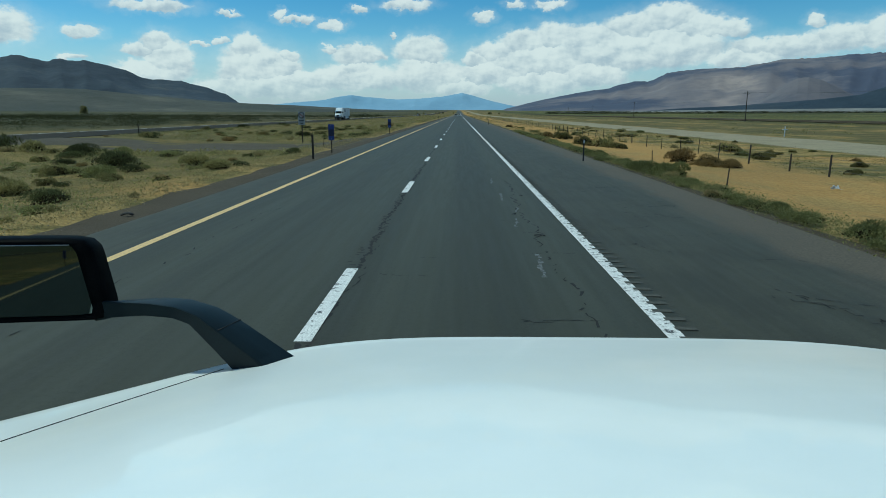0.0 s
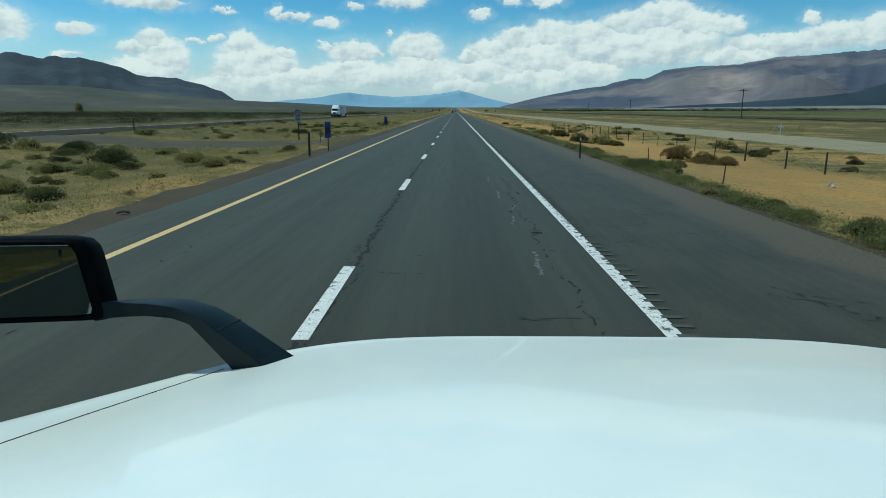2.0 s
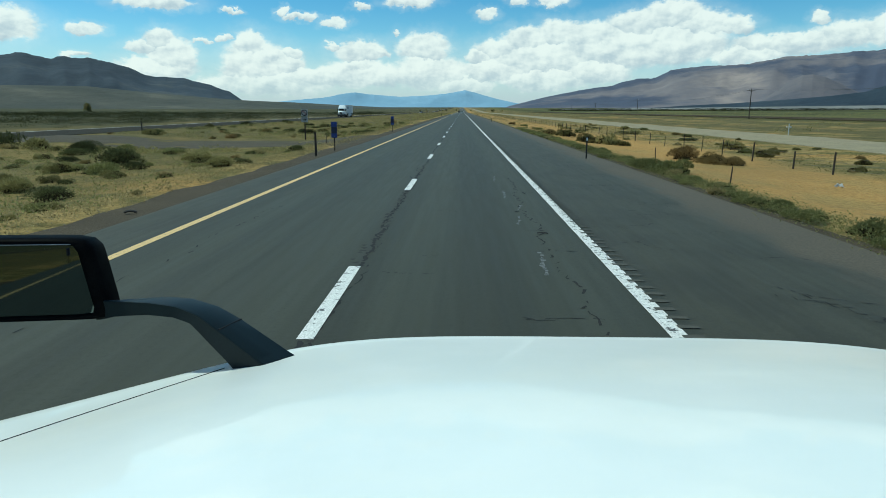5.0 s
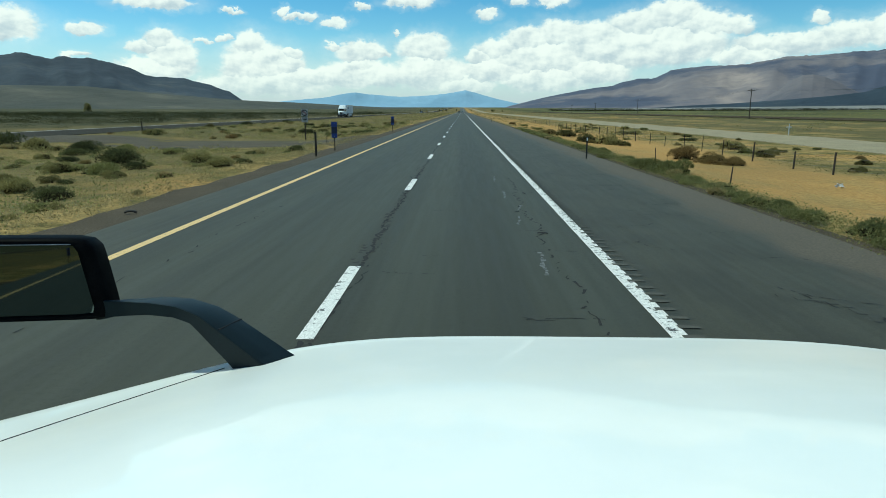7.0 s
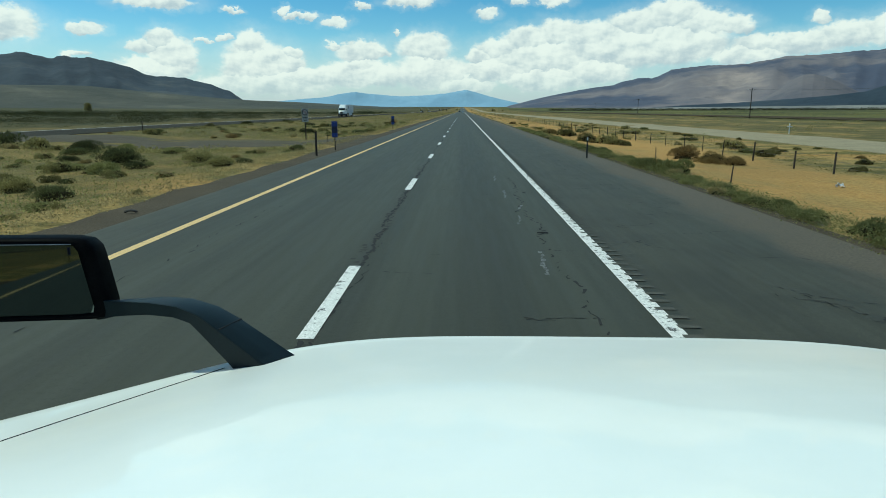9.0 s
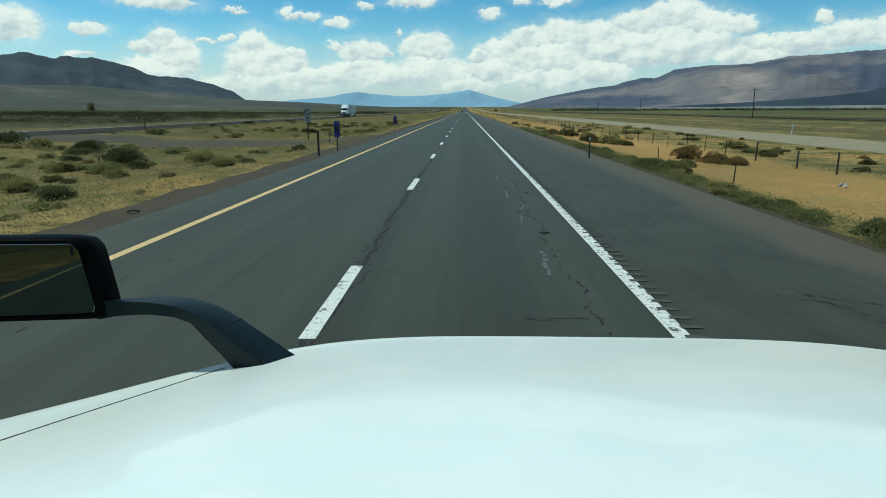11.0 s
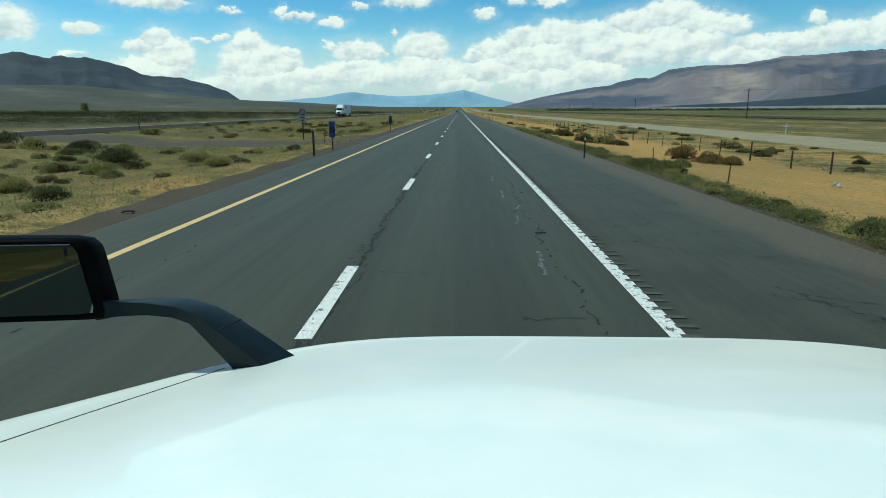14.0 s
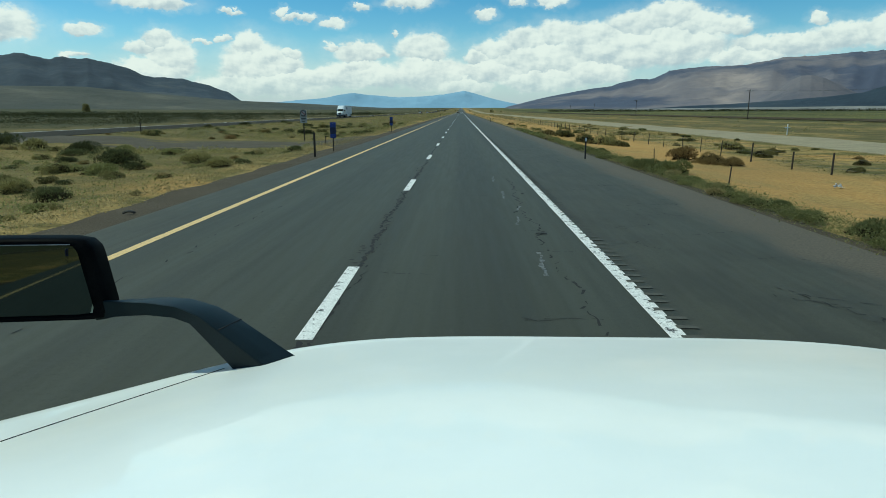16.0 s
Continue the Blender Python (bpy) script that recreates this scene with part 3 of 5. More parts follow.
# ---- hills ----
def hills(name, azs, els, r0, r1, material, label, rough, seed, foot=0.0, dz=0.0):
    """A range whose skyline follows the elevations els (degrees) over the azimuths azs, between the distances r0 and r1."""
    na, nr = 260, 46
    vs, fs = [], []
    for i in range(na):
        a = azs[0] + (azs[-1] - azs[0]) * i / (na - 1)
        e = float(np.interp(a, azs, els))
        for j in range(nr):
            t = j / (nr - 1)
            r = r0 + (r1 - r0) * t
            x, y = r * math.sin(radians(a)), r * math.cos(radians(a))
            top = (r0 + (r1 - r0) * 0.86) * math.tan(radians(e)) + 2.17
            up = smooth01(t, 0.0, 0.86) if t < 0.86 else 1 - 0.35 * (t - 0.86) / 0.14
            up = 0.72 * up + 0.28 * up ** 3
            n = noise.fractal((x * 0.0021 + seed, y * 0.0021, 0.0), 0.9, 2.1, 6)
            ridge = 1 - abs(noise.noise((a * 0.55 + seed, t * 1.6, 3.0))) * 2
            carve = rough * (n * 0.5 + ridge * 0.16) * math.sin(math.pi * min(1.0, t / 0.86)) * top
            small = rough * 0.16 * noise.fractal((a * 3.0, t * 5.0, seed), 0.8, 2.0, 4) * top * smooth01(t, 0.2, 0.9)
            vs.append((x, y, foot + rise(x, y) * (1 - up) * 0.9 + top * up + carve + small * 0.35 - 6 * (1 - up)))
    for i in range(na - 1):
        for j in range(nr - 1):
            fs.append((i * nr + j, i * nr + j + 1, (i + 1) * nr + j + 1, (i + 1) * nr + j))
    ob = new(name, mesh_from(name, vs, fs, material, True))
    return tagged(ob, label, "mountains", kind="structure")


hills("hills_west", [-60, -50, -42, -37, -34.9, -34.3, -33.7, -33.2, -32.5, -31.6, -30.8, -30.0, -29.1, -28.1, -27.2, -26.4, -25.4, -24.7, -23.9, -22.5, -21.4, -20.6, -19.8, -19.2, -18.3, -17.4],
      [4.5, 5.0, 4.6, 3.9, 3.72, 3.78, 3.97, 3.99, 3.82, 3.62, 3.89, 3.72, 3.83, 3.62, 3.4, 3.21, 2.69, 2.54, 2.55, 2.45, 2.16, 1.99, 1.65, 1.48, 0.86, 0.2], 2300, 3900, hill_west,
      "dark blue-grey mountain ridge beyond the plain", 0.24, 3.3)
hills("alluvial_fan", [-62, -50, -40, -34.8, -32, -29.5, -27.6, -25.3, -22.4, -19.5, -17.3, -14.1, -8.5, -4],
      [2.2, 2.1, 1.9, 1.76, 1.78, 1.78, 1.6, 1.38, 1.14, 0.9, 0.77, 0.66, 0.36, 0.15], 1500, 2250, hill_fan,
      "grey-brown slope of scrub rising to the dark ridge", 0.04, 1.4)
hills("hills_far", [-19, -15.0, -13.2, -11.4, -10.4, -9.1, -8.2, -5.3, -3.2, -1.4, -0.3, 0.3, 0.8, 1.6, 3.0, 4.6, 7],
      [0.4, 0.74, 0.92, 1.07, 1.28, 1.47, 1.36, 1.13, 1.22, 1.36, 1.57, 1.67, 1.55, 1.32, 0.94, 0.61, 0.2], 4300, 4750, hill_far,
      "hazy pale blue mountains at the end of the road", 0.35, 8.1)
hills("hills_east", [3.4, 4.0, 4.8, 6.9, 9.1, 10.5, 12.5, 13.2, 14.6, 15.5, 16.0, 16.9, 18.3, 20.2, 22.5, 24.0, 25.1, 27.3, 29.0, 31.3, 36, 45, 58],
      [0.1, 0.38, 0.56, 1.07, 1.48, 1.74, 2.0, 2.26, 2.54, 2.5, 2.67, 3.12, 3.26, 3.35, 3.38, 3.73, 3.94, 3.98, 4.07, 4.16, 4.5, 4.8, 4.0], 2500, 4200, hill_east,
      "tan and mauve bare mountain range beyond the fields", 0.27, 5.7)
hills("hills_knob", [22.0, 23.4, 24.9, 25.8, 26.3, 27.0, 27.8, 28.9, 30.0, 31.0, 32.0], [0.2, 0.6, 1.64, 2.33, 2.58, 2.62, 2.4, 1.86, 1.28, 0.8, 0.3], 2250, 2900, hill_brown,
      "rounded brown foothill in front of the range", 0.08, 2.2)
# foothill lying in shade, which its dark blue material paints on
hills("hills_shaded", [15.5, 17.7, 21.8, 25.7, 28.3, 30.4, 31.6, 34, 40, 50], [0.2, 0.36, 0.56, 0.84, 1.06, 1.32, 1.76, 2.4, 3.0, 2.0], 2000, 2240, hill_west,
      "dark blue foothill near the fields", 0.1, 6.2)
hills("alkali_flat", [8, 14, 20, 26, 31, 40, 55], [0.1, 0.18, 0.24, 0.31, 0.36, 0.4, 0.4], 1500, 1620, alkali,
      "pale alkali flat at the foot of the range", 0.03, 4.4)


# ---- the truck that carries the camera ----
TRUCK_X = 0.38
HOOD_EDGE, HOOD_MID = (0.0929, -0.3237, 0.3576, -0.2668, 1.7825), (0.0237, -0.1116, -0.0440, 1.8433)        # height along the sides and the middle, by powers of the way ahead


def hood_point(row, t):
    """A point of the hood's upper skin: row metres ahead of the eye (its ends sweep back), t from -1 to 1 across."""
    y = row - 0.8 * smooth01(row, 0.38, 1.74) * abs(t) ** 4.66
    edge, mid = float(np.polyval(HOOD_EDGE, y)), float(np.polyval(HOOD_MID, row))
    return Vector((1.24 * t, y, mid + (edge - mid) * abs(t) ** 2.6))


def hood_at(y, t):
    """The skin's point y metres ahead."""
    lo, hi = 0.36, 1.72
    for k in range(30):
        row = (lo + hi) / 2
        lo, hi = (row, hi) if hood_point(row, t).y < y else (lo, row)
    return hood_point(lo, t)


def hood_skin():
    rows = []
    ys = list(np.linspace(0.36, 1.6, 26)) + list(np.linspace(1.615, 1.72, 10))
    ts = list(np.linspace(-1, 1, 81))
    arc = [(0.075 * math.sin(a), 0.075 * (1 - math.cos(a))) for a in np.linspace(1.57, 0.2, 7)]
    for y in ys:
        line = []
        lip = hood_point(y, -1)
        line += [lip + Vector((-ox, 0, -oz)) for ox, oz in [(0.085, 0.5), (0.08, 0.28)] + arc]
        line += [hood_point(y, t) for t in ts]
        lip = hood_point(y, 1)
        line += [lip + Vector((ox, 0, -oz)) for ox, oz in arc[::-1] + [(0.08, 0.28), (0.085, 0.5)]]
        rows.append(line)
    tip = rows[-1]
    for a in np.linspace(0.15, 1.5, 9):
        out = []
        for v in tip:
            way_out = Vector((math.copysign(3.0 * min(1.0, abs(v.x) / 1.24) ** 3.66, v.x), 1.0, 0)).normalized()
            out.append(v + way_out * 0.13 * math.sin(a) + Vector((0, 0, -0.17 * (1 - math.cos(a)))))
        rows.append(out)
    rows.append([Vector((v.x, v.y + 0.03, min(v.z, 1.35) - 0.15)) for v in rows[-1]])
    bm = bmesh.new()
    grid = [[bm.verts.new(v) for v in r] for r in rows]
    for r, s in zip(grid, grid[1:]):
        for j in range(len(r) - 1):
            bm.faces.new((r[j], r[j + 1], s[j + 1], s[j]))
    bmesh.ops.recalc_face_normals(bm, faces=bm.faces)
    return bm


def wheel_parts(parent, x, y, z, r, width, rim_r):
    w = thing("wheel", (x, y, z))
    w.parent = parent
    tyre = bmesh.new()
    prof = [(rim_r, -0.5), (r * 0.93, -0.5), (r, -0.36), (r, 0.36), (r * 0.93, 0.5), (rim_r, 0.5)]
    rings = [[tyre.verts.new((width * o, q * math.cos(a), q * math.sin(a))) for q, o in prof] for a in np.linspace(0, 2 * math.pi, 28, endpoint=False)]
    for i in range(28):
        a, b = rings[i], rings[(i + 1) % 28]
        for j in range(5):
            tyre.faces.new((a[j], a[j + 1], b[j + 1], b[j]))
    part("tyre", tyre, tyre_rubber, w, "black rubber tyre", True)
    rim = rod((-width * 0.42, 0, 0), (width * 0.42, 0, 0), rim_r, sides=24)
    joined(rim, rod((-width * 0.5, 0, 0), (width * 0.5, 0, 0), rim_r * 0.35, sides=12))
    part("rim", rim, rim_metal, w, "bare metal rim")
    return w


truck = thing("truck", (TRUCK_X + CAB_X, 0, 0), "white conventional truck with long rounded hood on the highway", "truck")
hood = part("hood", hood_skin(), white_paint, truck, "glossy white rounded hood", True)
# panel joint along the fender
joint = []
for t in np.linspace(0.945, 0.76, 40):
    front = 1.72 - 0.8 * t ** 4.66
    joint.append(hood_at(front - 0.035 - 0.23 * (t - 0.758) / 0.148, -t) + Vector((0, 0, -0.0008)))
part("panel_joint", tube(joint, [0.0022] * len(joint), 6), seam_mat, hood, "dark panel joint")
grille = box(0, 1.86, 1.02, 0.9, 0.06, 0.62, 0.02)
part("grille", grille, grille_mat, truck, "dark front grille")
for i in range(6):
    part("grille_bar", box(0, 1.9, 0.78 + i * 0.095, 0.86, 0.03, 0.025, 0.006), chrome, truck)
part("bumper", box(0, 1.86, 0.5, 2.36, 0.22, 0.36, 0.07), white_paint, truck, "painted front bumper")
for side in (-1, 1):
    part("headlight", box(side * 0.8, 1.72, 1.0, 0.36, 0.16, 0.22, 0.05), lamp_glass, truck, "clear headlight")
    part("fender", box(side * 1.0, 0.95, 1.08, 0.42, 1.5, 0.34, 0.1), white_paint, truck, "white front fender")
    wheel_parts(truck, side * 1.02, 0.95, 0.51, 0.51, 0.3, 0.29)
    for y in (-2.6, -3.9):
        wheel_parts(truck, side * 0.95, y, 0.51, 0.51, 0.5, 0.29)
    part("door", box(side * 1.2, -0.45, 1.35, 0.05, 1.5, 1.05, 0.02), white_paint, truck, "white cab door")
    part("windscreen_pillar", rod((side * 1.17, 0.3, 1.85), (side * 1.08, -0.12, 2.95), 0.05), white_paint, truck)
    part("rear_pillar", rod((side * 1.18, -1.22, 1.85), (side * 1.1, -1.25, 2.95), 0.06), white_paint, truck)
    part("step", box(side * 1.1, -0.4, 0.55, 0.3, 0.7, 0.28, 0.03), grille_mat, truck, "dark cab step")
part("cab_roof", box(0, -0.7, 3.0, 2.3, 1.3, 0.14, 0.06), white_paint, truck, "white cab roof")
part("cab_back", box(0, -1.3, 1.95, 2.4, 0.06, 2.05, 0.02), cab_lining, truck, "dark rear cab wall")
part("cab_floor", box(0, -0.5, 0.95, 2.3, 1.7, 0.1, 0.02), cab_lining, truck, "dark cab floor")
part("dashboard", box(0, 0.2, 1.45, 2.2, 0.36, 0.5, 0.05), cab_lining, truck, "dark dashboard")
part("chassis_rail", box(0, -1.6, 0.75, 0.9, 6.4, 0.24, 0.03), grille_mat, truck, "black chassis frame")

# hood-mounted mirror
mirror = thing("side_mirror", (0, 0, 0), "black hood-mounted side mirror on a curved arm")
mirror.parent = truck
MC = Vector((-1.06 - TRUCK_X, 1.47, 1.778))     # middle of the glass
facing = Vector((0.454, -1.872, 0.178)).normalized()
across = Vector((0, 0, 1)).cross(facing).normalized()
upward = facing.cross(across)


def outline(w, e, h, power, d, bm):
    """A slanted rounded rectangle from -w to e across and h up and down, d in front of the glass."""
    ring = []
    for k in range(48):
        a = 2 * math.pi * k / 48
        c, s = math.cos(a), math.sin(a)
        q = (abs(c) ** power + abs(s) ** power) ** (-1 / power)
        u, v = q * c * (e if c > 0 else w), h * q * s
        ring.append(bm.verts.new(MC + across * (u - 0.19 * v) + upward * (v - 0.03 * u) + facing * d))
    return ring


def mirror_shell():
    bm = bmesh.new()
    rings = [outline(0.2, 0.166, 0.086, 16, 0.004, bm), outline(0.2, 0.168, 0.088, 16, 0.02, bm), outline(0.21, 0.192, 0.0965, 12, 0.016, bm),
             outline(0.214, 0.199, 0.1015, 11, -0.01, bm), outline(0.214, 0.201, 0.1015, 9, -0.08, bm), outline(0.19, 0.18, 0.09, 6, -0.14, bm),
             outline(0.12, 0.11, 0.05, 5, -0.17, bm)]
    for r, s in zip(rings, rings[1:]):
        for j in range(48):
            bm.faces.new((r[j], r[(j + 1) % 48], s[(j + 1) % 48], s[j]))
    bm.faces.new(rings[-1])
    bmesh.ops.recalc_face_normals(bm, faces=bm.faces)
    return bm


part("housing", mirror_shell(), black_plastic, mirror, "black plastic housing", True)
# bright strip added in place of the sky's glint on the bezel edge
lip = [MC + across * (u - 0.19 * 0.0865) + upward * (0.0865 - 0.03 * u) + facing * 0.0215 for u in np.linspace(-0.2, 0.158, 14)]
part("bezel_glint", tube(lip, [0.0011] * 14, 6), rim_metal, mirror, "thin bright strip set as a glint above the glass")
glass = bmesh.new()
glass.faces.new(outline(0.199, 0.165, 0.085, 16, 0.006, glass))
part("mirror_glass", glass, mirror_glass, mirror, "dark tinted mirror glass")


def blade(near_low, near_up, far_up):
    """A curved arm lofted from its near lower, near upper and far upper edges."""
    bm = bmesh.new()
    rings = []
    for lo, up, fa in zip(near_low, near_up, far_up):
        lo, up, fa = (Vector(v) - Vector((TRUCK_X, 0, 0)) for v in (lo, up, fa))
        low_far = Vector((lo.x, fa.y, lo.z - 0.005))
        ring = []
        for p, q in ((lo, up), (up, fa), (fa, low_far), (low_far, lo)):
            ring += [p.lerp(q, 0.05), p.lerp(q, 0.95)]
        rings.append([bm.verts.new(v) for v in ring])
    for r, s in zip(rings, rings[1:]):
        for j in range(8):
            bm.faces.new((r[j], r[(j + 1) % 8], s[(j + 1) % 8], s[j]))
    bm.faces.new(rings[0][::-1])
    bm.faces.new(rings[-1])
    bmesh.ops.recalc_face_normals(bm, faces=bm.faces)
    bmesh.ops.subdivide_edges(bm, edges=bm.edges[:], cuts=1, smooth=0.15)
    return bm


ARM_LOW = [(-0.890, 1.51, 1.668), (-0.836, 1.49, 1.683), (-0.796, 1.48, 1.689), (-0.738, 1.46, 1.698), (-0.668, 1.44, 1.699), (-0.63, 1.44, 1.685), (-0.599, 1.44, 1.649), (-0.548, 1.44, 1.588), (-0.525, 1.44, 1.56)]
ARM_NEAR = [(-0.880, 1.50, 1.722), (-0.825, 1.49, 1.724), (-0.788, 1.48, 1.726), (-0.732, 1.46, 1.73), (-0.659, 1.44, 1.727), (-0.608, 1.44, 1.705), (-0.565, 1.44, 1.67), (-0.483, 1.44, 1.603), (-0.457, 1.44, 1.578)]
ARM_FAR = [(-0.930, 1.60, 1.690), (-0.881, 1.6, 1.694), (-0.814, 1.59, 1.702), (-0.738, 1.57, 1.713), (-0.665, 1.55, 1.715), (-0.599, 1.55, 1.695), (-0.544, 1.55, 1.663), (-0.429, 1.55, 1.58), (-0.398, 1.55, 1.555)]
arm = part("mirror_arm", blade(ARM_LOW, ARM_NEAR, ARM_FAR), arm_plastic, mirror, "curved dark plastic arm", True)
arm.data.set_sharp_from_angle(angle=radians(24))
elbow = [Vector(ARM_NEAR[6]).lerp(Vector(ARM_FAR[6]), k) - Vector((TRUCK_X, 0, 0.0004)) for k in (0.04, 0.3, 0.5, 0.7, 0.96)]
part("arm_joint", tube(elbow, [0.0022] * 5, 6), crack_mat, mirror, "dark joint across the arm")

# ---- road markings and wear, pieces of the road ----
part("edge_line", strip([WHITE_X - 0.09, WHITE_X + 0.09], along, road_height, 0.005), white_line, road, "worn white edge line")
part("edge_line", strip([YELLOW_X - 0.085, YELLOW_X + 0.085], along, road_height, 0.005), yellow_line, road, "worn yellow edge line")
dash_mesh = mesh_from("dash", [(-0.085, 0, 0.005), (0.085, 0, 0.005), (0.085, 3.05, 0.005), (-0.085, 3.05, 0.005)], [(0, 1, 2, 3)], dash_paint)
for i in range(-6, 62):
    part_mesh("lane_dash", dash_mesh, road, at=(DASH_X, 6.0 + 12.19 * i, road_height(0, 6.0 + 12.19 * i)))


def ribbon(path, width, lift, seed, gaps=0.0):
    """A crooked thin band along a list of (x, y) points, broken here and there."""
    rnd = random.Random(seed)
    bm = bmesh.new()
    prev = None
    for i, (x, y) in enumerate(path):
        a, b = path[max(0, i - 1)], path[min(len(path) - 1, i + 1)]
        d = Vector((b[0] - a[0], b[1] - a[1])).normalized()
        w = width * rnd.uniform(0.15, 1.0) / 2
        pair = [bm.verts.new((x - d.y * w, y + d.x * w, lift)), bm.verts.new((x + d.y * w, y - d.x * w, lift))]
        if prev and rnd.random() > gaps:
            bm.faces.new((prev[0], prev[1], pair[1], pair[0]))
        prev = pair
    bmesh.ops.recalc_face_normals(bm, faces=bm.faces)
    for fc in bm.faces:
        if fc.normal.z < 0:
            fc.normal_flip()
    return bm


def crooked(x0, y0, x1, y1, step, jitter, seed):
    rnd = random.Random(seed)
    n = max(3, int(math.hypot(x1 - x0, y1 - y0) / step))
    drift, out = 0.0, []
    nx_, ny_ = (y1 - y0), -(x1 - x0)
    ln = math.hypot(nx_, ny_)
    for i in range(n + 1):
        drift = drift * 0.8 + rnd.uniform(-jitter, jitter)
        t = i / n
        out.append((x0 + (x1 - x0) * t + nx_ / ln * drift, y0 + (y1 - y0) * t + ny_ / ln * drift))
    return out


part("crack", ribbon(crooked(DASH_X + 0.05, 3.5, DASH_X + 0.02, 34, 0.07, 0.035, 1), 0.085, 0.0042, 1, 0.1), crack_mat, road)
part("crack", ribbon(crooked(DASH_X + 0.12, 3.5, DASH_X - 0.06, 26, 0.12, 0.06, 2), 0.035, 0.004, 2, 0.45), crack_mat, road)
for k in range(3):
    part("crack_band", ribbon(crooked(DASH_X + 0.02 * k, 3.6 + 7 * k, DASH_X, 10.6 + 7 * k, 0.07, 0.05, 300 + k), 0.13, 0.0032, 300 + k, 0.6), ravel_mat, road, "ravelled asphalt along the lane joint")
part("crack", ribbon(crooked(DASH_X, 34, DASH_X, 130, 0.4, 0.03, 3), 0.06, 0.004, 3, 0.2), crack_mat, road)
part("crack", ribbon(crooked(1.22, 4.0, 1.3, 22, 0.10, 0.06, 4), 0.05, 0.004, 4, 0.35), crack_mat, road)
part("crack", ribbon(crooked(-4.7, 4, -4.4, 15, 0.15, 0.06, 5), 0.03, 0.004, 5, 0.6), crack_mat, road)
rnd = random.Random(11)
for k in range(26):
    y = 4.2 + k * rnd.uniform(0.8, 1.5)
    x = rnd.uniform(-1.3, 0.9)
    ln = rnd.uniform(0.3, 1.1)
    part("crack", ribbon(crooked(x, y, x + ln, y + rnd.uniform(-0.15, 0.15), 0.06, 0.035, 20 + k), 0.022, 0.004, k, 0.35), crack_mat, road)
for k in range(46):
    y = 5.0 + k * rnd.uniform(0.4, 1.0)
    x = rnd.uniform(2.5, 4.2)
    ln = rnd.uniform(0.4, 1.9)
    part("crack", ribbon(crooked(x, y, min(x + ln, 5.1), y + rnd.uniform(-1.3, 0.5), 0.07, 0.085, 60 + k), 0.028, 0.002, k, 0.45), crack_mat, shoulder)
for k, (x, y, ln) in enumerate([(1.0, 8.6, 1.5), (0.95, 12.6, 1.1), (0.9, 16.5, 1.6), (1.1, 14.6, 0.7), (0.85, 20.5, 1.8)]):
    part("scuff_mark", ribbon(crooked(x, y, x + 0.08, y + ln, 0.06, 0.022, 200 + k), 0.085, 0.0045, k, 0.2), scuff_mat, road)

# milled rumble strip beside the white line
groove = bmesh.new()
gv = []
for j, (yy, zz) in enumerate([(-0.05, 0.0040), (-0.03, 0.0036), (0.03, 0.0036), (0.05, 0.0040)]):
    gv.append([groove.verts.new((xx, yy, zz)) for xx in (-0.12, -0.10, 0.07, 0.10)])
for r, s in zip(gv, gv[1:]):
    for j in range(3):
        groove.faces.new((r[j], r[j + 1], s[j + 1], s[j]))
groove_mesh = bpy.data.meshes.new("rumble_groove")
groove.to_mesh(groove_mesh)
groove.free()
groove_mesh.materials.append(groove_mat)
for k in range(260):
    part_mesh("rumble_groove", groove_mesh, road, at=(WHITE_X + 0.16 + 0.03 * math.sin(k * 1.7), 4.0 + k * 0.31, 0.0055))


# ---- plants ----
def unit(v):
    return v / np.linalg.norm(v, axis=-1, keepdims=True)


def leaf_cloud(count, rx, rz, size, seed, long=1.0, lumps=6, low=0.0):
    """Leaves as small quads on a lumpy half dome of radius rx and height rz."""
    rnd = np.random.RandomState(seed)
    centres = np.column_stack([rnd.uniform(-0.55, 0.55, lumps) * rx, rnd.uniform(-0.55, 0.55, lumps) * rx, rnd.uniform(0.02, 0.4, lumps) * rz])
    sizes = rnd.uniform(0.4, 0.62, lumps)
    k = rnd.randint(lumps, size=count)
    d = unit(rnd.normal(size=(count, 3)))
    d[:, 2] = np.abs(d[:, 2]) * (1 - low) - 0.12
    p = centres[k] + d * np.array([rx, rx, rz]) * (sizes[k] * rnd.uniform(0.55, 1.05, count) ** 0.6)[:, None]
    p[:, 2] = np.where(p[:, 2] < 0.01, rnd.uniform(0.01, 0.08, count) * rz, p[:, 2])
    a = unit(d + rnd.normal(size=(count, 3)) * 0.55 + np.array([0, 0, 0.25]))
    b = unit(np.cross(a, rnd.normal(size=(count, 3))))
    s = (size * rnd.uniform(0.6, 1.4, count))[:, None]
    vs = np.stack([p - b * s * 0.5, p - a * s * 0.5 * long, p + b * s * 0.5, p + a * s * 0.8 * long], 1).reshape(-1, 3)
    return vs, [(n, n + 1, n + 2, n + 3) for n in range(0, 4 * count, 4)]


PLANTS = {}


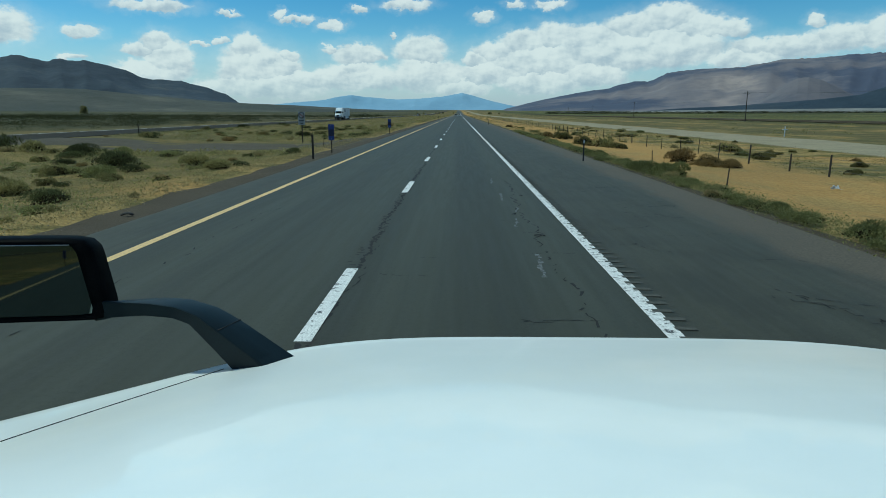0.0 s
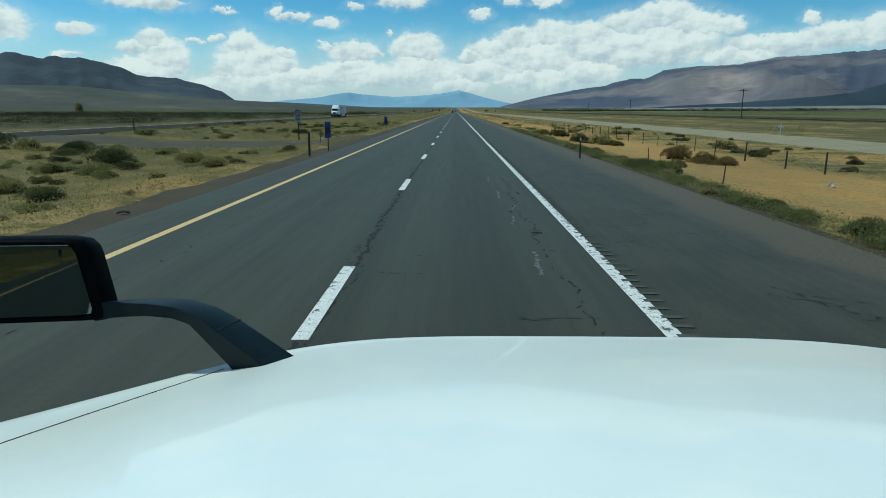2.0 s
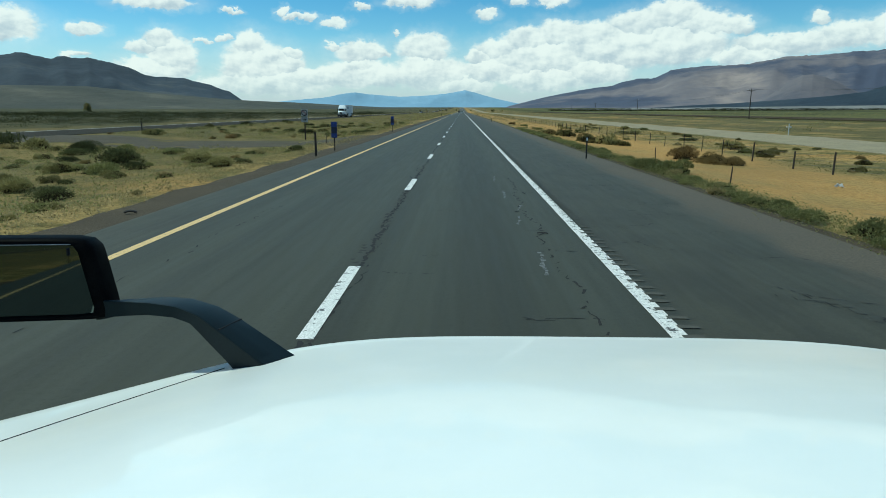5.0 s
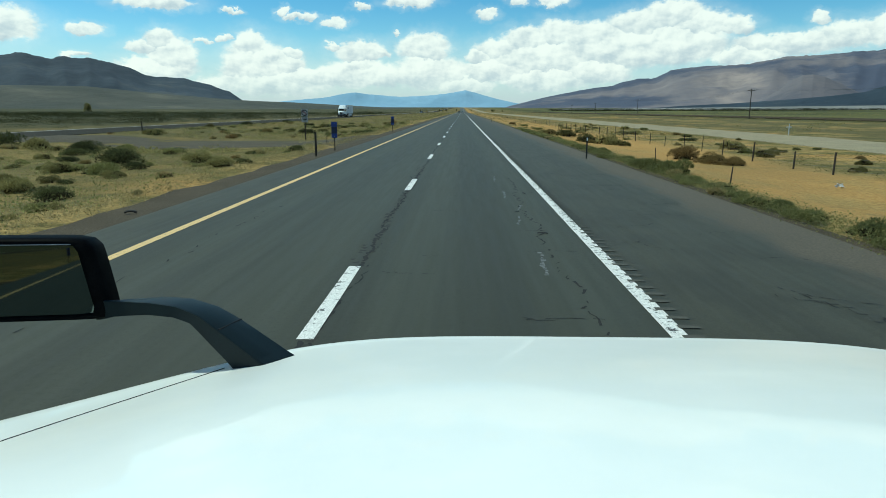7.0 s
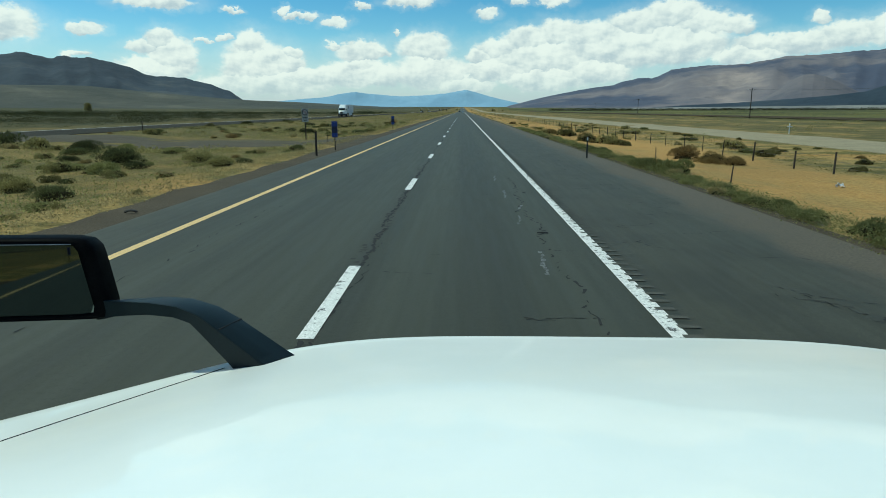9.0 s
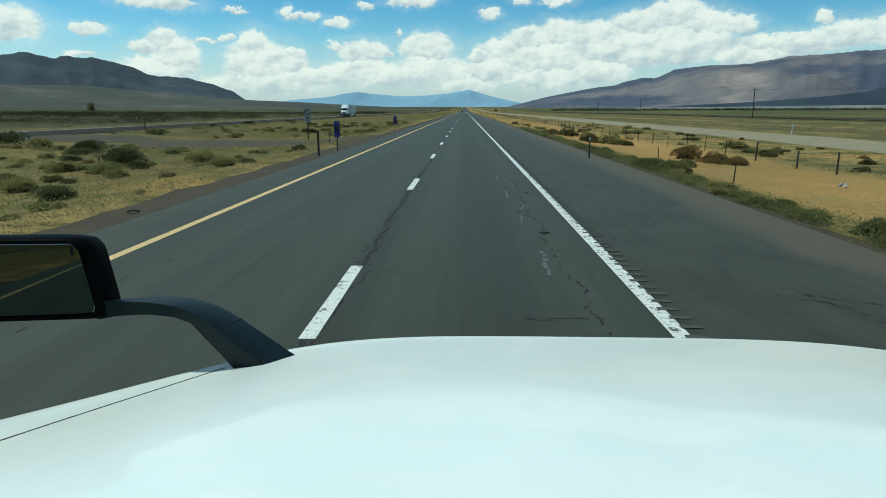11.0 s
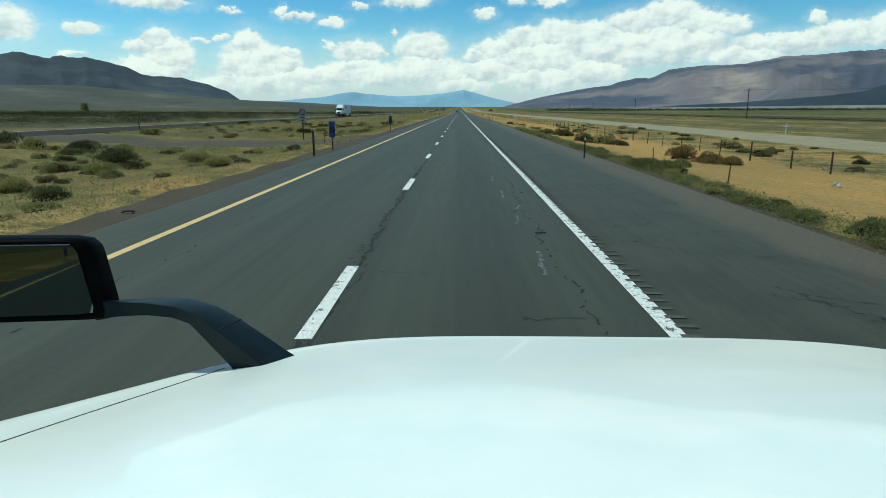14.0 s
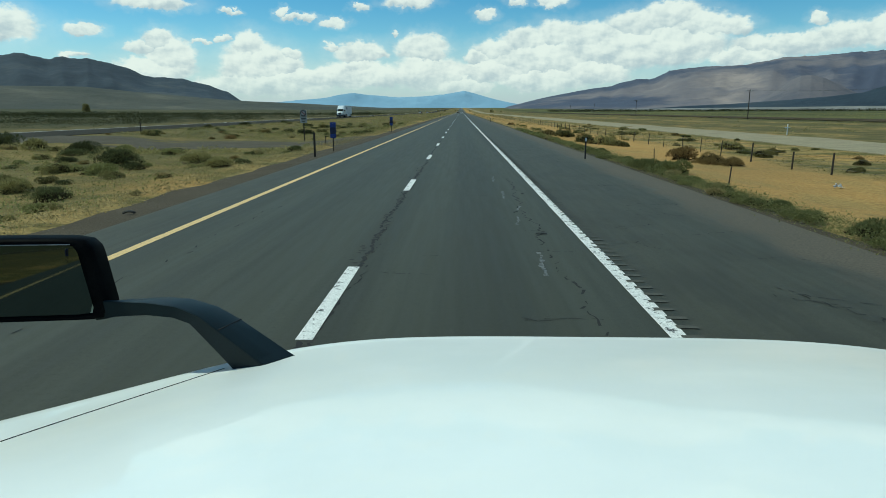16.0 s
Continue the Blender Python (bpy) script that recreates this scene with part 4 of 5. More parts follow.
def plant(kind, name, count, rx, rz, size, leaf, seed, long, label, category, group, lumps=7):
    ob = thing(name, (0, -400 - 3 * len(PLANTS), -3), label, category, group)
    vs, fs = leaf_cloud(count, rx, rz, size, seed, long, lumps)
    # dark twigs inside the bush, their colour standing in for its inner shade
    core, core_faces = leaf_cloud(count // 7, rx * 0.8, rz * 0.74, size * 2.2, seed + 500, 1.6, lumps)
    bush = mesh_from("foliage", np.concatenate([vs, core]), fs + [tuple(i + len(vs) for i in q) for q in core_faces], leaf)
    bush.materials.append(twig_shade)
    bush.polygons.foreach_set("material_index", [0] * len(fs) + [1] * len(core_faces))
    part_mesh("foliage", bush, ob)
    part("stem", tube([(0, 0, -0.08), (0.03, 0.01, rz * 0.2), (-0.02, 0.03, rz * 0.55)], [0.03, 0.024, 0.008], 6), twig_mat, ob)
    PLANTS.setdefault(kind, []).append([ob, False])


for s in range(3):
    for reach, many, fine in (("near", 1.0, 1.0), ("far", 0.22, 2.0)):
        plant("sage " + reach, "sagebrush", int(4600 * many), 0.62, 0.54, 0.017 * fine, sage_leaf, 10 + s, 3.2, "grey-green rounded sagebrush growing in dry grass", "shrub", "sagebrush on the roadside")
        plant("dark " + reach, "greasewood", int(4600 * many), 0.8, 0.58, 0.018 * fine, bush_leaf, 50 + s, 3.0, "dark green spreading greasewood bush in the median", "shrub", "greasewood on the roadside", 9)
        plant("green " + reach, "low_shrub", int(4200 * many), 0.55, 0.36, 0.016 * fine, green_leaf, 20 + s, 3.6, "low green weedy shrub at the gravel edge", "shrub", "green shrubs along the shoulder")
        plant("dry " + reach, "dry_bush", int(4200 * many), 0.75, 0.6, 0.016 * fine, dry_leaf, 30 + s, 3.6, "brown dried-out bush on bare sand", "shrub", "dry bushes by the fence")
        plant("straw " + reach, "grass_clump", int(1500 * many), 0.36, 0.34, 0.018 * fine, straw_leaf, 40 + s, 6.5, "straw-coloured dry grass clump in the median", "grass clump", "dry grass clumps")

prand = random.Random(5)


def grow(kind, x, y, size=1.0, tall=1.0):
    slot = prand.choice(PLANTS[kind + (" near" if y < 42 else " far")])
    z = land(x, y) - 0.05
    m = pose(x, y, z, 0, 0, prand.uniform(0, 360)) @ Matrix.Diagonal((size, size, size * tall, 1))
    if not slot[1]:
        slot[1] = True
        slot[0].matrix_basis = m
        return slot[0]
    ob = copy_thing(slot[0], pose(0, 0, 0))
    ob.matrix_basis = m
    return ob


def on_track(x, y):
    return (44 < y < 62 and -44 < x < -7) or -48.5 < x < -34.5


# the two brown bushes by the fence and others that stand out
for kind, x, y, size, tall in [("dry", 12.0, 36.5, 1.3, 1.25), ("dry", 12.6, 34.2, 1.25, 1.0), ("dry", 13.3, 33.2, 1.0, 0.9), ("sage", 11.2, 52, 1.5, 1.2),
                               ("sage", 10.0, 55, 1.5, 1.1), ("dry", 10.6, 58, 1.3, 1.0), ("sage", 9.3, 62, 1.4, 1.1), ("sage", 10.3, 66, 1.5, 1.0),
                               ("sage", 17.3, 39, 1.2, 1.0), ("sage", 18.0, 45, 1.3, 1.1), ("green", 7.5, 24.2, 1.3, 1.3), ("green", 7.0, 26.0, 1.2, 1.1),
                               ("dark", -24.0, 41, 1.5, 1.1), ("sage", -27.5, 42, 1.4, 1.2), ("green", -21.5, 41.5, 1.5, 1.2), ("dark", -30.5, 43.0, 1.5, 1.2), ("dark", -17.0, 32, 1.6, 1.1), ("sage", -13.6, 33.5, 1.3, 1.0), ("green", -15.2, 27.0, 1.5, 1.0)]:
    grow(kind, x, y, size, tall)
y = 6.5
while y < 75:                                   # weeds on the outer gravel edge
    grow("green" if prand.random() < 0.8 else "straw", 6.9 + prand.uniform(-0.25, 0.5), y, prand.uniform(0.45, 1.0), prand.uniform(0.6, 1.0))
    y += prand.uniform(0.45, 1.1) if prand.random() < 0.8 else prand.uniform(1.5, 3.5)
count = 0
while count < 300:                              # the median
    y = 4 + 130 * prand.random() ** 1.5
    x = prand.uniform(-34, -8.9)
    if on_track(x, y) or x > -8.6 - 0.02 * y:
        continue
    kind = prand.choices(("sage", "dark", "green", "straw", "dry"), (3.5, 3.5, 2, 2, 0.6))[0]
    grow(kind, x, y, 0.35 + 0.95 * prand.random() ** 1.6, prand.uniform(0.7, 1.1))
    count += 1
count = 0
while count < 90:                               # between the shoulder and the frontage road
    y = 8 + 120 * prand.random() ** 1.3
    x = prand.uniform(7.6, 25)
    if 8 < x < 15 and y < 50 and prand.random() < 0.85:
        continue
    kind = prand.choices(("sage", "dark", "green", "straw", "dry"), (3, 1.5, 1.0, 2.5, 1.2))[0]
    grow(kind, x, y, prand.uniform(0.4, 1.2), prand.uniform(0.7, 1.1))
    count += 1


def scatter(name, spots, leaves, size, leaf, label, category, seed, high=0.75):
    """Many small plants in one mesh."""
    rnd = np.random.RandomState(seed)
    base = np.array([(x, y, land(x, y) - 0.03) for x, y, s in spots]).repeat(leaves, 0)
    s = np.array([s for x, y, s in spots]).repeat(leaves)[:, None]
    d = rnd.normal(size=base.shape) * np.array([0.5, 0.5, 0.3])
    d[:, 2] = np.minimum(np.abs(d[:, 2]), 0.42) * high
    p = base + d * s
    a = unit(rnd.normal(size=base.shape) + np.array([0, 0, 1.2]))
    b = unit(np.cross(a, rnd.normal(size=base.shape)))
    w = size * s * rnd.uniform(0.6, 1.4, (len(p), 1))
    vs = np.stack([p - b * w, p + a * w * 2.2, p + b * w], 1).reshape(-1, 3)
    fs = [(n, n + 1, n + 2) for n in range(0, len(vs), 3)]
    return tagged(new(name, mesh_from(name, vs, fs, leaf)), label, category, kind="stuff")


srand = random.Random(9)


def spots(n, x0, x1, y0, y1, s0, s1, power=1.0):
    out = []
    while len(out) < n:
        x, y = srand.uniform(x0, x1), y0 + (y1 - y0) * srand.random() ** power
        if -8.4 < x < 7 or on_track(x, y) or 25 < x < 35:
            continue
        out.append((x, y, srand.uniform(s0, s1)))
    return out


scatter("far_scrub", spots(1700, -34, -9, 40, 700, 0.4, 1.0, 1.6), 40, 0.05, sage_leaf, "grey-green scrub in the far median", "scrub", 1)
scatter("far_scrub", spots(3800, -400, -49, 40, 700, 0.9, 2.1, 1.2), 60, 0.035, bush_leaf, "dark olive scrub over the plain beyond the median", "scrub", 5)
scatter("far_scrub", spots(900, 7.5, 25, 60, 700, 0.3, 0.8, 1.3) + spots(1500, 36, 420, 20, 900, 0.7, 1.5, 1.3), 40, 0.05, sage_leaf,
        "grey-green scrub beside the frontage road", "scrub", 2)
scatter("dry_grass", spots(3000, -34, -8.5, 3, 110, 0.3, 0.6, 1.6), 22, 0.028, straw_leaf, "sparse straw-coloured grass in the median", "grass", 3, 1.0)
scatter("dry_grass", spots(3200, 7.2, 25, 5, 110, 0.12, 0.4, 1.5), 20, 0.022, straw_leaf, "sparse straw-coloured grass on the sand", "grass", 4, 1.0)
scatter("low_scrub", spots(2200, -34, -8.8, 4, 120, 0.35, 0.8, 1.5), 26, 0.035, green_leaf, "low olive weeds between the sagebrush in the median", "scrub", 12, 0.8)
scatter("low_scrub", spots(900, 15.5, 25, 6, 120, 0.3, 0.6, 1.3), 24, 0.035, sage_leaf, "low grey scrub behind the wire fence", "scrub", 13, 0.8)
scatter("verge_weeds", [(srand.uniform(-9.0, -8.2), 3 + 90 * srand.random() ** 1.4, srand.uniform(0.25, 0.5)) for k in range(900)], 18, 0.04, straw_leaf,
        "pale dry weeds along the median edge", "grass", 6, 1.0)
scatter("verge_weeds", [(srand.uniform(6.6, 7.4), 5 + 80 * srand.random() ** 1.4, srand.uniform(0.25, 0.55)) for k in range(3200)], 20, 0.026, green_leaf,
        "green weeds along the outer gravel edge", "grass", 7, 1.0)
scatter("verge_weeds", [(srand.uniform(6.35, 7.9), 5 + 80 * srand.random() ** 1.4, srand.uniform(0.12, 0.32)) for k in range(1500)], 18, 0.024, straw_leaf,
        "pale dry grass along the outer gravel edge", "grass", 8, 1.0)

thickets = []
for x, y, size in spots(6500, -330, -52, 45, 480, 0.5, 1.5, 1.1):
    dense = noise.noise((x * 0.012, y * 0.03, 5.0)) + 0.45 * noise.noise((x * 0.05, y * 0.09, 8.0))
    if dense > 0.08:
        thickets.append((x, y, size * (0.7 + 2.4 * min(dense, 0.5))))
scatter("far_thicket", thickets, 90, 0.036, dark_leaf, "dark green thickets on the plain beyond the opposite carriageway", "scrub", 21, 1.7)
hedge = [(x, 1130 + 0.05 * x + srand.uniform(-6, 6), srand.uniform(3.5, 7)) for x in (150 + 2.2 * k for k in range(430))]
scatter("far_tree_row", hedge, 90, 0.06, dark_leaf, "distant row of dark green trees along the fields", "trees", 22, 1.3)

# small pale stones along the gravel edges
stone_v, stone_f = [], []
for k in range(1500):
    x = srand.uniform(5.6, 7.0) if srand.random() < 0.65 else srand.uniform(-8.6, -7.4)
    y = 4 + 60 * srand.random() ** 1.4
    s = srand.uniform(0.006, 0.026)
    z = -0.05 if x < 6.9 and x > 0 else -0.07
    n = len(stone_v)
    stone_v += [(x - s, y, z), (x + s, y, z + 0.2 * s), (x, y - s, z), (x, y + s, z + 0.1 * s), (x, y, z + s * 0.9)]
    stone_f += [(n, n + 2, n + 4), (n + 2, n + 1, n + 4), (n + 1, n + 3, n + 4), (n + 3, n, n + 4)]
tagged(new("loose_stones", mesh_from("loose_stones", stone_v, stone_f, pebble_mat)), "small pale stones along the gravel edges", "stones", kind="stuff")

# ---- fence ----
FENCE_X = 15.2
fence = thing("fence", (FENCE_X, 0, 0), "wire fence with dark uneven posts along the sand", "fence")
frand = random.Random(3)
y, k, tops = -12.0, 0, []
while y < 330:
    h = frand.uniform(0.72, 0.98)
    lean = frand.uniform(-0.04, 0.04)
    z = land(FENCE_X, y)
    thick = frand.choice((0.022, 0.03, 0.045))
    part("post", rod((0, y, z - 0.2), (lean, y + frand.uniform(-0.04, 0.04), z + h), thick, thick * 0.85, 7), post_wood if thick > 0.04 else post_steel, fence)
    tops.append((lean * 0.8, y, z))
    y += frand.uniform(3.3, 4.6)
for level in (0.25, 0.48, 0.7):
    part("wire", tube([(a, b, c + level) for a, b, c in tops], [0.004] * len(tops), 4), wire_mat, fence)


# ---- roadside posts and signs ----
def delineator():
    ob = thing("delineator_post", (0, 0, 0), "slim black roadside post with a white reflector", "marker post", "delineator posts")
    part("post", box(0, 0, 0.42, 0.07, 0.03, 0.92, 0.01), post_dark, ob)
    part("head", box(0, 0, 0.93, 0.1, 0.04, 0.2, 0.025), post_dark, ob)
    part("reflector", box(0, -0.022, 0.93, 0.062, 0.008, 0.14, 0.01), reflector_white, ob, "white reflector")
    return ob


first_delineator = delineator()
first_delineator.matrix_basis = pose(5.58, 30.8, -0.05)
for y in (131.0, 251.0, -70.0):
    copy_thing(first_delineator, pose(5.6, y, -0.05))


def blue_marker():
    ob = thing("marker_sign", (0, 0, 0), "narrow blue panel on a dark steel post by the median", "road sign", "blue marker signs")
    part("post", box(0, 0.02, 0.75, 0.055, 0.045, 1.7, 0.008), post_steel, ob)
    panel = part("panel", box(0, -0.02, 1.22, 0.32, 0.02, 0.88, 0.008), sign_blue, ob, "blue panel")
    part("dark_field", box(0, -0.034, 1.2, 0.31, 0.006, 0.36), sign_navy, panel, "dark navy field")
    for dx in (-0.1, 0.1):
        part("bolt", rod((dx * 0, -0.05, 1.22 + dx * 3.6), (0, -0.03, 1.22 + dx * 3.6), 0.012, sides=8), rim_metal, panel)
    return ob


marker = blue_marker()
marker.matrix_basis = pose(-7.3, 37.0, -0.1, 0, 0, 4)
copy_thing(marker, pose(-7.55, 70.6, -0.1, 0, 0, 8))
copy_thing(marker, pose(-7.5, -83.0, -0.1, 0, 0, 0))


def wooden_marker(x, y, h):
    ob = thing("marker_post", (x, y, land(x, y) - 0.05), "weathered dark wooden post at the median edge", "marker post", "wooden marker posts", turn=10)
    part("post", box(0, 0, h / 2 - 0.1, 0.1, 0.09, h + 0.2, 0.012), post_wood, ob)
    part("cap", box(0, 0, h + 0.01, 0.085, 0.08, 0.05, 0.015), post_steel, ob)


wooden_marker(-7.35, 32.4, 1.15)
wooden_marker(-7.7, 247.0, 1.2)
wooden_marker(-33.2, 68.0, 1.1)


def turn_sign(x, y):
    z = land(x, y)
    ob = thing("road_sign", (x, y, z), "white no-U-turn sign above a smaller plate on a wooden post", "road sign", turn=3)
    part("post", box(0, 0.04, 1.3, 0.09, 0.09, 3.0, 0.01), post_wood, ob)
    plate = part("plate", box(0, -0.02, 2.47, 0.6, 0.012, 0.6, 0.005), sign_white, ob, "white square plate")
    ringm = bmesh.new()
    inner, outer = [], []
    for k in range(32):
        a = 2 * math.pi * k / 32
        inner.append(ringm.verts.new((0.2 * math.cos(a), -0.032, 2.47 + 0.2 * math.sin(a))))
        outer.append(ringm.verts.new((0.275 * math.cos(a), -0.032, 2.47 + 0.275 * math.sin(a))))
    for k in range(32):
        ringm.faces.new((inner[k], outer[k], outer[(k + 1) % 32], inner[(k + 1) % 32]))
    bmesh.ops.recalc_face_normals(ringm, faces=ringm.faces)
    part("ring", ringm, sign_black, plate, "dark prohibition ring")
    arc = [(0.085 * math.cos(a), -0.034, 2.49 + 0.085 * math.sin(a)) for a in np.linspace(0, math.pi, 12)]
    part("arrow", tube([(0.085, -0.034, 2.36)] + arc + [(-0.085, -0.034, 2.38)], [0.022] * 14, 6, 0.4), sign_black, plate, "black turning arrow")
    part("slash", box(0, 0, 0, 0.42, 0.006, 0.05), sign_red, plate, "faded red slash", at=(0, -0.04, 2.47)).rotation_euler = (0, radians(45), 0)
    lower = part("lower_plate", box(0, -0.02, 1.86, 0.6, 0.012, 0.5, 0.005), sign_white, ob, "faded white plate")
    for i, w in enumerate((0.46, 0.38, 0.26)):
        part("text_bar", box(0, -0.03, 2.0 - i * 0.13, w, 0.006, 0.06), sign_black, lower)


turn_sign(-14.6, 61.0)

# ---- power line and railway ----
rail_bank = bmesh.new()
for dx, w, h in ((0, 3.2, 0.35), (0, 2.4, 0.6)):
    box(98 + dx, 900, h / 2 - 0.3, w, 2200, h, 0.1, rail_bank, 1)
rb = bpy.data.meshes.new("railway_bank")
rail_bank.to_mesh(rb)
rail_bank.free()
rb.materials.append(gravel_verge)
tagged(new("railway_bank", rb), "low dark ballast bank crossing the fields", "railway bank", kind="structure")


def power_pole():
    ob = thing("power_pole", (0, 0, 0), "tall dark wooden power pole with a crossarm", "power pole", "power poles across the plain")
    part("pole", rod((0, 0, -0.5), (0, 0, 9.4), 0.17, 0.11, 10), post_wood, ob)
    part("crossarm", box(0, 0, 8.9, 2.5, 0.12, 0.14, 0.02), post_wood, ob)
    for dx in (-1.1, 0.45, 1.1):
        part("insulator", rod((dx, 0, 8.97), (dx, 0, 9.17), 0.05, 0.035, 8), lamp_glass, ob)
    part("brace", rod((-0.7, -0.08, 8.85), (0, -0.1, 8.2), 0.025, sides=6), post_steel, ob)
    part("brace", rod((0.7, -0.08, 8.85), (0, -0.1, 8.2), 0.025, sides=6), post_steel, ob)
    return ob


pole = power_pole()
pole_at = [(92.0, 218.0), (108.0, 418.0), (122.0, 620.0), (136.0, 840.0), (77.0, 20.0)]
pole.matrix_basis = pose(*pole_at[0], land(*pole_at[0]), 0, 0, -8)
for x, y in pole_at[1:]:
    copy_thing(pole, pose(x, y, land(x, y), 0, 0, -8))
cables = thing("power_cables", (0, 0, 0), "thin dark power cables strung between poles", "power cables")
order = sorted(pole_at, key=lambda p: p[1])
for (xa, ya), (xb, yb) in zip(order, order[1:]):
    for dx in (-1.1, 0.45, 1.1):
        pts = []
        for i in range(13):
            t = i / 12
            x, y = xa + (xb - xa) * t, ya + (yb - ya) * t
            zz = (land(xa, ya) * (1 - t) + land(xb, yb) * t) + 9.17 - 2.2 * 4 * t * (1 - t)
            pts.append((x + dx, y, zz))
        part("cable", tube(pts, [0.009] * 13, 5), cable_mat, cables)


# ---- oncoming truck on the opposite carriageway ----
def freight_truck(x, y, turn):
    ob = thing("freight_truck", (x, y, rise(-41, y)), "white freight truck with a long box trailer and lit cab front", "truck", turn=turn)
    # the front is towards -y
    cab = part("cab", box(0, 2.6, 1.95, 2.35, 2.3, 2.0, 0.16, seg=3), white_paint, ob, "white cab")
    fair = bmesh.new()
    prof = [(1.75, 2.9), (2.1, 3.35), (2.7, 3.85), (3.9, 4.02), (4.3, 4.02), (4.3, 2.9)]
    va = [[fair.verts.new((sx * (1.12 if i in (0, 5) else 1.02), py, pz)) for i, (py, pz) in enumerate(prof)] for sx in (-1, 1)]
    fair.faces.new(va[0])
    fair.faces.new(va[1][::-1])
    for i in range(6):
        fair.faces.new((va[0][i], va[1][i], va[1][(i + 1) % 6], va[0][(i + 1) % 6]))
    bmesh.ops.recalc_face_normals(fair, faces=fair.faces)
    bmesh.ops.bevel(fair, geom=fair.edges[:], offset=0.08, segments=2, affect="EDGES")
    part("roof_fairing", fair, white_paint, ob, "white roof fairing")
    part("sleeper", box(0, 4.0, 1.95, 2.35, 0.9, 2.0, 0.1), white_paint, ob)
    nose = bmesh.new()
    prof = [(1.6, 2.15), (0.35, 1.85), (0.05, 1.6), (0.0, 0.9), (1.6, 0.9)]
    va = [[nose.verts.new((sx * (0.95 if py < 0.5 else 1.15), py, pz)) for py, pz in prof] for sx in (-1, 1)]
    nose.faces.new(va[0])
    nose.faces.new(va[1][::-1])
    for i in range(5):
        nose.faces.new((va[0][i], va[1][i], va[1][(i + 1) % 5], va[0][(i + 1) % 5]))
    bmesh.ops.recalc_face_normals(nose, faces=nose.faces)
    bmesh.ops.bevel(nose, geom=nose.edges[:], offset=0.1, segments=3, affect="EDGES")
    part("hood", nose, white_paint, ob, "sloping white hood", True)
    part("windscreen", box(0, 1.43, 2.45, 2.0, 0.08, 0.68, 0.05), dark_glass, cab, "dark windscreen")
    for s in (-1, 1):
        part("side_window", box(s * 1.17, 2.3, 2.4, 0.06, 0.9, 0.6, 0.04), dark_glass, cab, "dark side window")
        part("side_window", box(s * 1.17, 3.95, 2.45, 0.06, 0.4, 0.4, 0.04), dark_glass, ob, "dark sleeper window")
        part("headlight", box(s * 0.86, 0.08, 1.28, 0.36, 0.2, 0.22, 0.05), lamp_glass, ob, "clear headlight")
        part("wing_mirror", box(s * 1.38, 1.75, 2.35, 0.18, 0.1, 0.5, 0.03), black_plastic, ob, "black wing mirror")
        part("fuel_tank", rod((s * 0.95, 3.0, 0.8), (s * 0.95, 4.4, 0.8), 0.33, sides=16), chrome, ob, "bright metal fuel tank")
        part("roof_lamp", box(s * 0.4, 2.32, 3.6, 0.2, 0.1, 0.1, 0.03), lamp_glass, ob)
        wheel_parts(ob, s * 1.02, 0.95, 0.52, 0.52, 0.3, 0.29)
        for wy in (5.2, 6.5, 15.2, 16.5):
            wheel_parts(ob, s * 0.92, wy, 0.52, 0.52, 0.55, 0.29)
        part("side_skirt", box(s * 1.24, 11.0, 0.78, 0.04, 6.4, 0.75, 0.01), trailer_paint, ob, "white side skirt")
    part("grille", box(0, 0.0, 1.32, 0.95, 0.08, 0.66, 0.04), grille_mat, ob, "dark grille")
    for i in range(5):
        part("grille_bar", box(0, -0.05, 1.08 + 0.12 * i, 0.88, 0.03, 0.03), chrome, ob)
    part("bumper", box(0, 0.05, 0.66, 2.3, 0.25, 0.42, 0.08), grille_mat, ob, "dark bumper")
    trailer = part("trailer_box", box(0, 11.2, 2.62, 2.55, 12.6, 2.85, 0.04), trailer_paint, ob, "plain white box trailer")
    for s in (-1, 1):
        part("print_panel", box(s * 1.29, 6.9, 3.1, 0.012, 2.2, 0.8), logo_blue, trailer, "faded dark printed shape")
        for i in range(16):
            part("side_rib", box(s * 1.284, 5.3 + i * 0.78, 2.6, 0.014, 0.03, 2.7), trailer_paint, trailer)
    part("chassis", box(0, 9.0, 0.95, 0.9, 16.0, 0.25, 0.02), grille_mat, ob)


freight_truck(-41.2, 226.0, 0)


# ---- far things near the end of the road ----
def far_car(x, y, paint, label):
    ob = thing("car", (x, y, road_height(0, y)), label, "car", "cars far ahead")
    body = box(0, 0, 0.62, 1.8, 4.5, 0.62, 0.14)
    part("body", body, paint, ob)
    part("cabin", box(0, -0.2, 1.2, 1.5, 2.3, 0.6, 0.18), dark_glass, ob, "dark windows")
    for s in (-1, 1):
        for wy in (-1.4, 1.4):
            wheel_parts(ob, s * 0.8, wy, 0.33, 0.33, 0.22, 0.2)
        part("tail_light", box(s * 0.7, -2.24, 0.75, 0.3, 0.06, 0.16), sign_red, ob, "red tail light")


far_car(0.2, 560.0, white_paint, "white car far ahead in the outer lane")
far_car(-3.5, 700.0, post_steel, "dark car far ahead in the inner lane")
far_car(-39.6, 640.0, white_paint, "white car far off on the opposite carriageway")
far_car(-43.2, 720.0, post_steel, "dark car far off on the opposite carriageway")
far_car(-39.8, 790.0, trailer_paint, "pale car far off on the opposite carriageway")


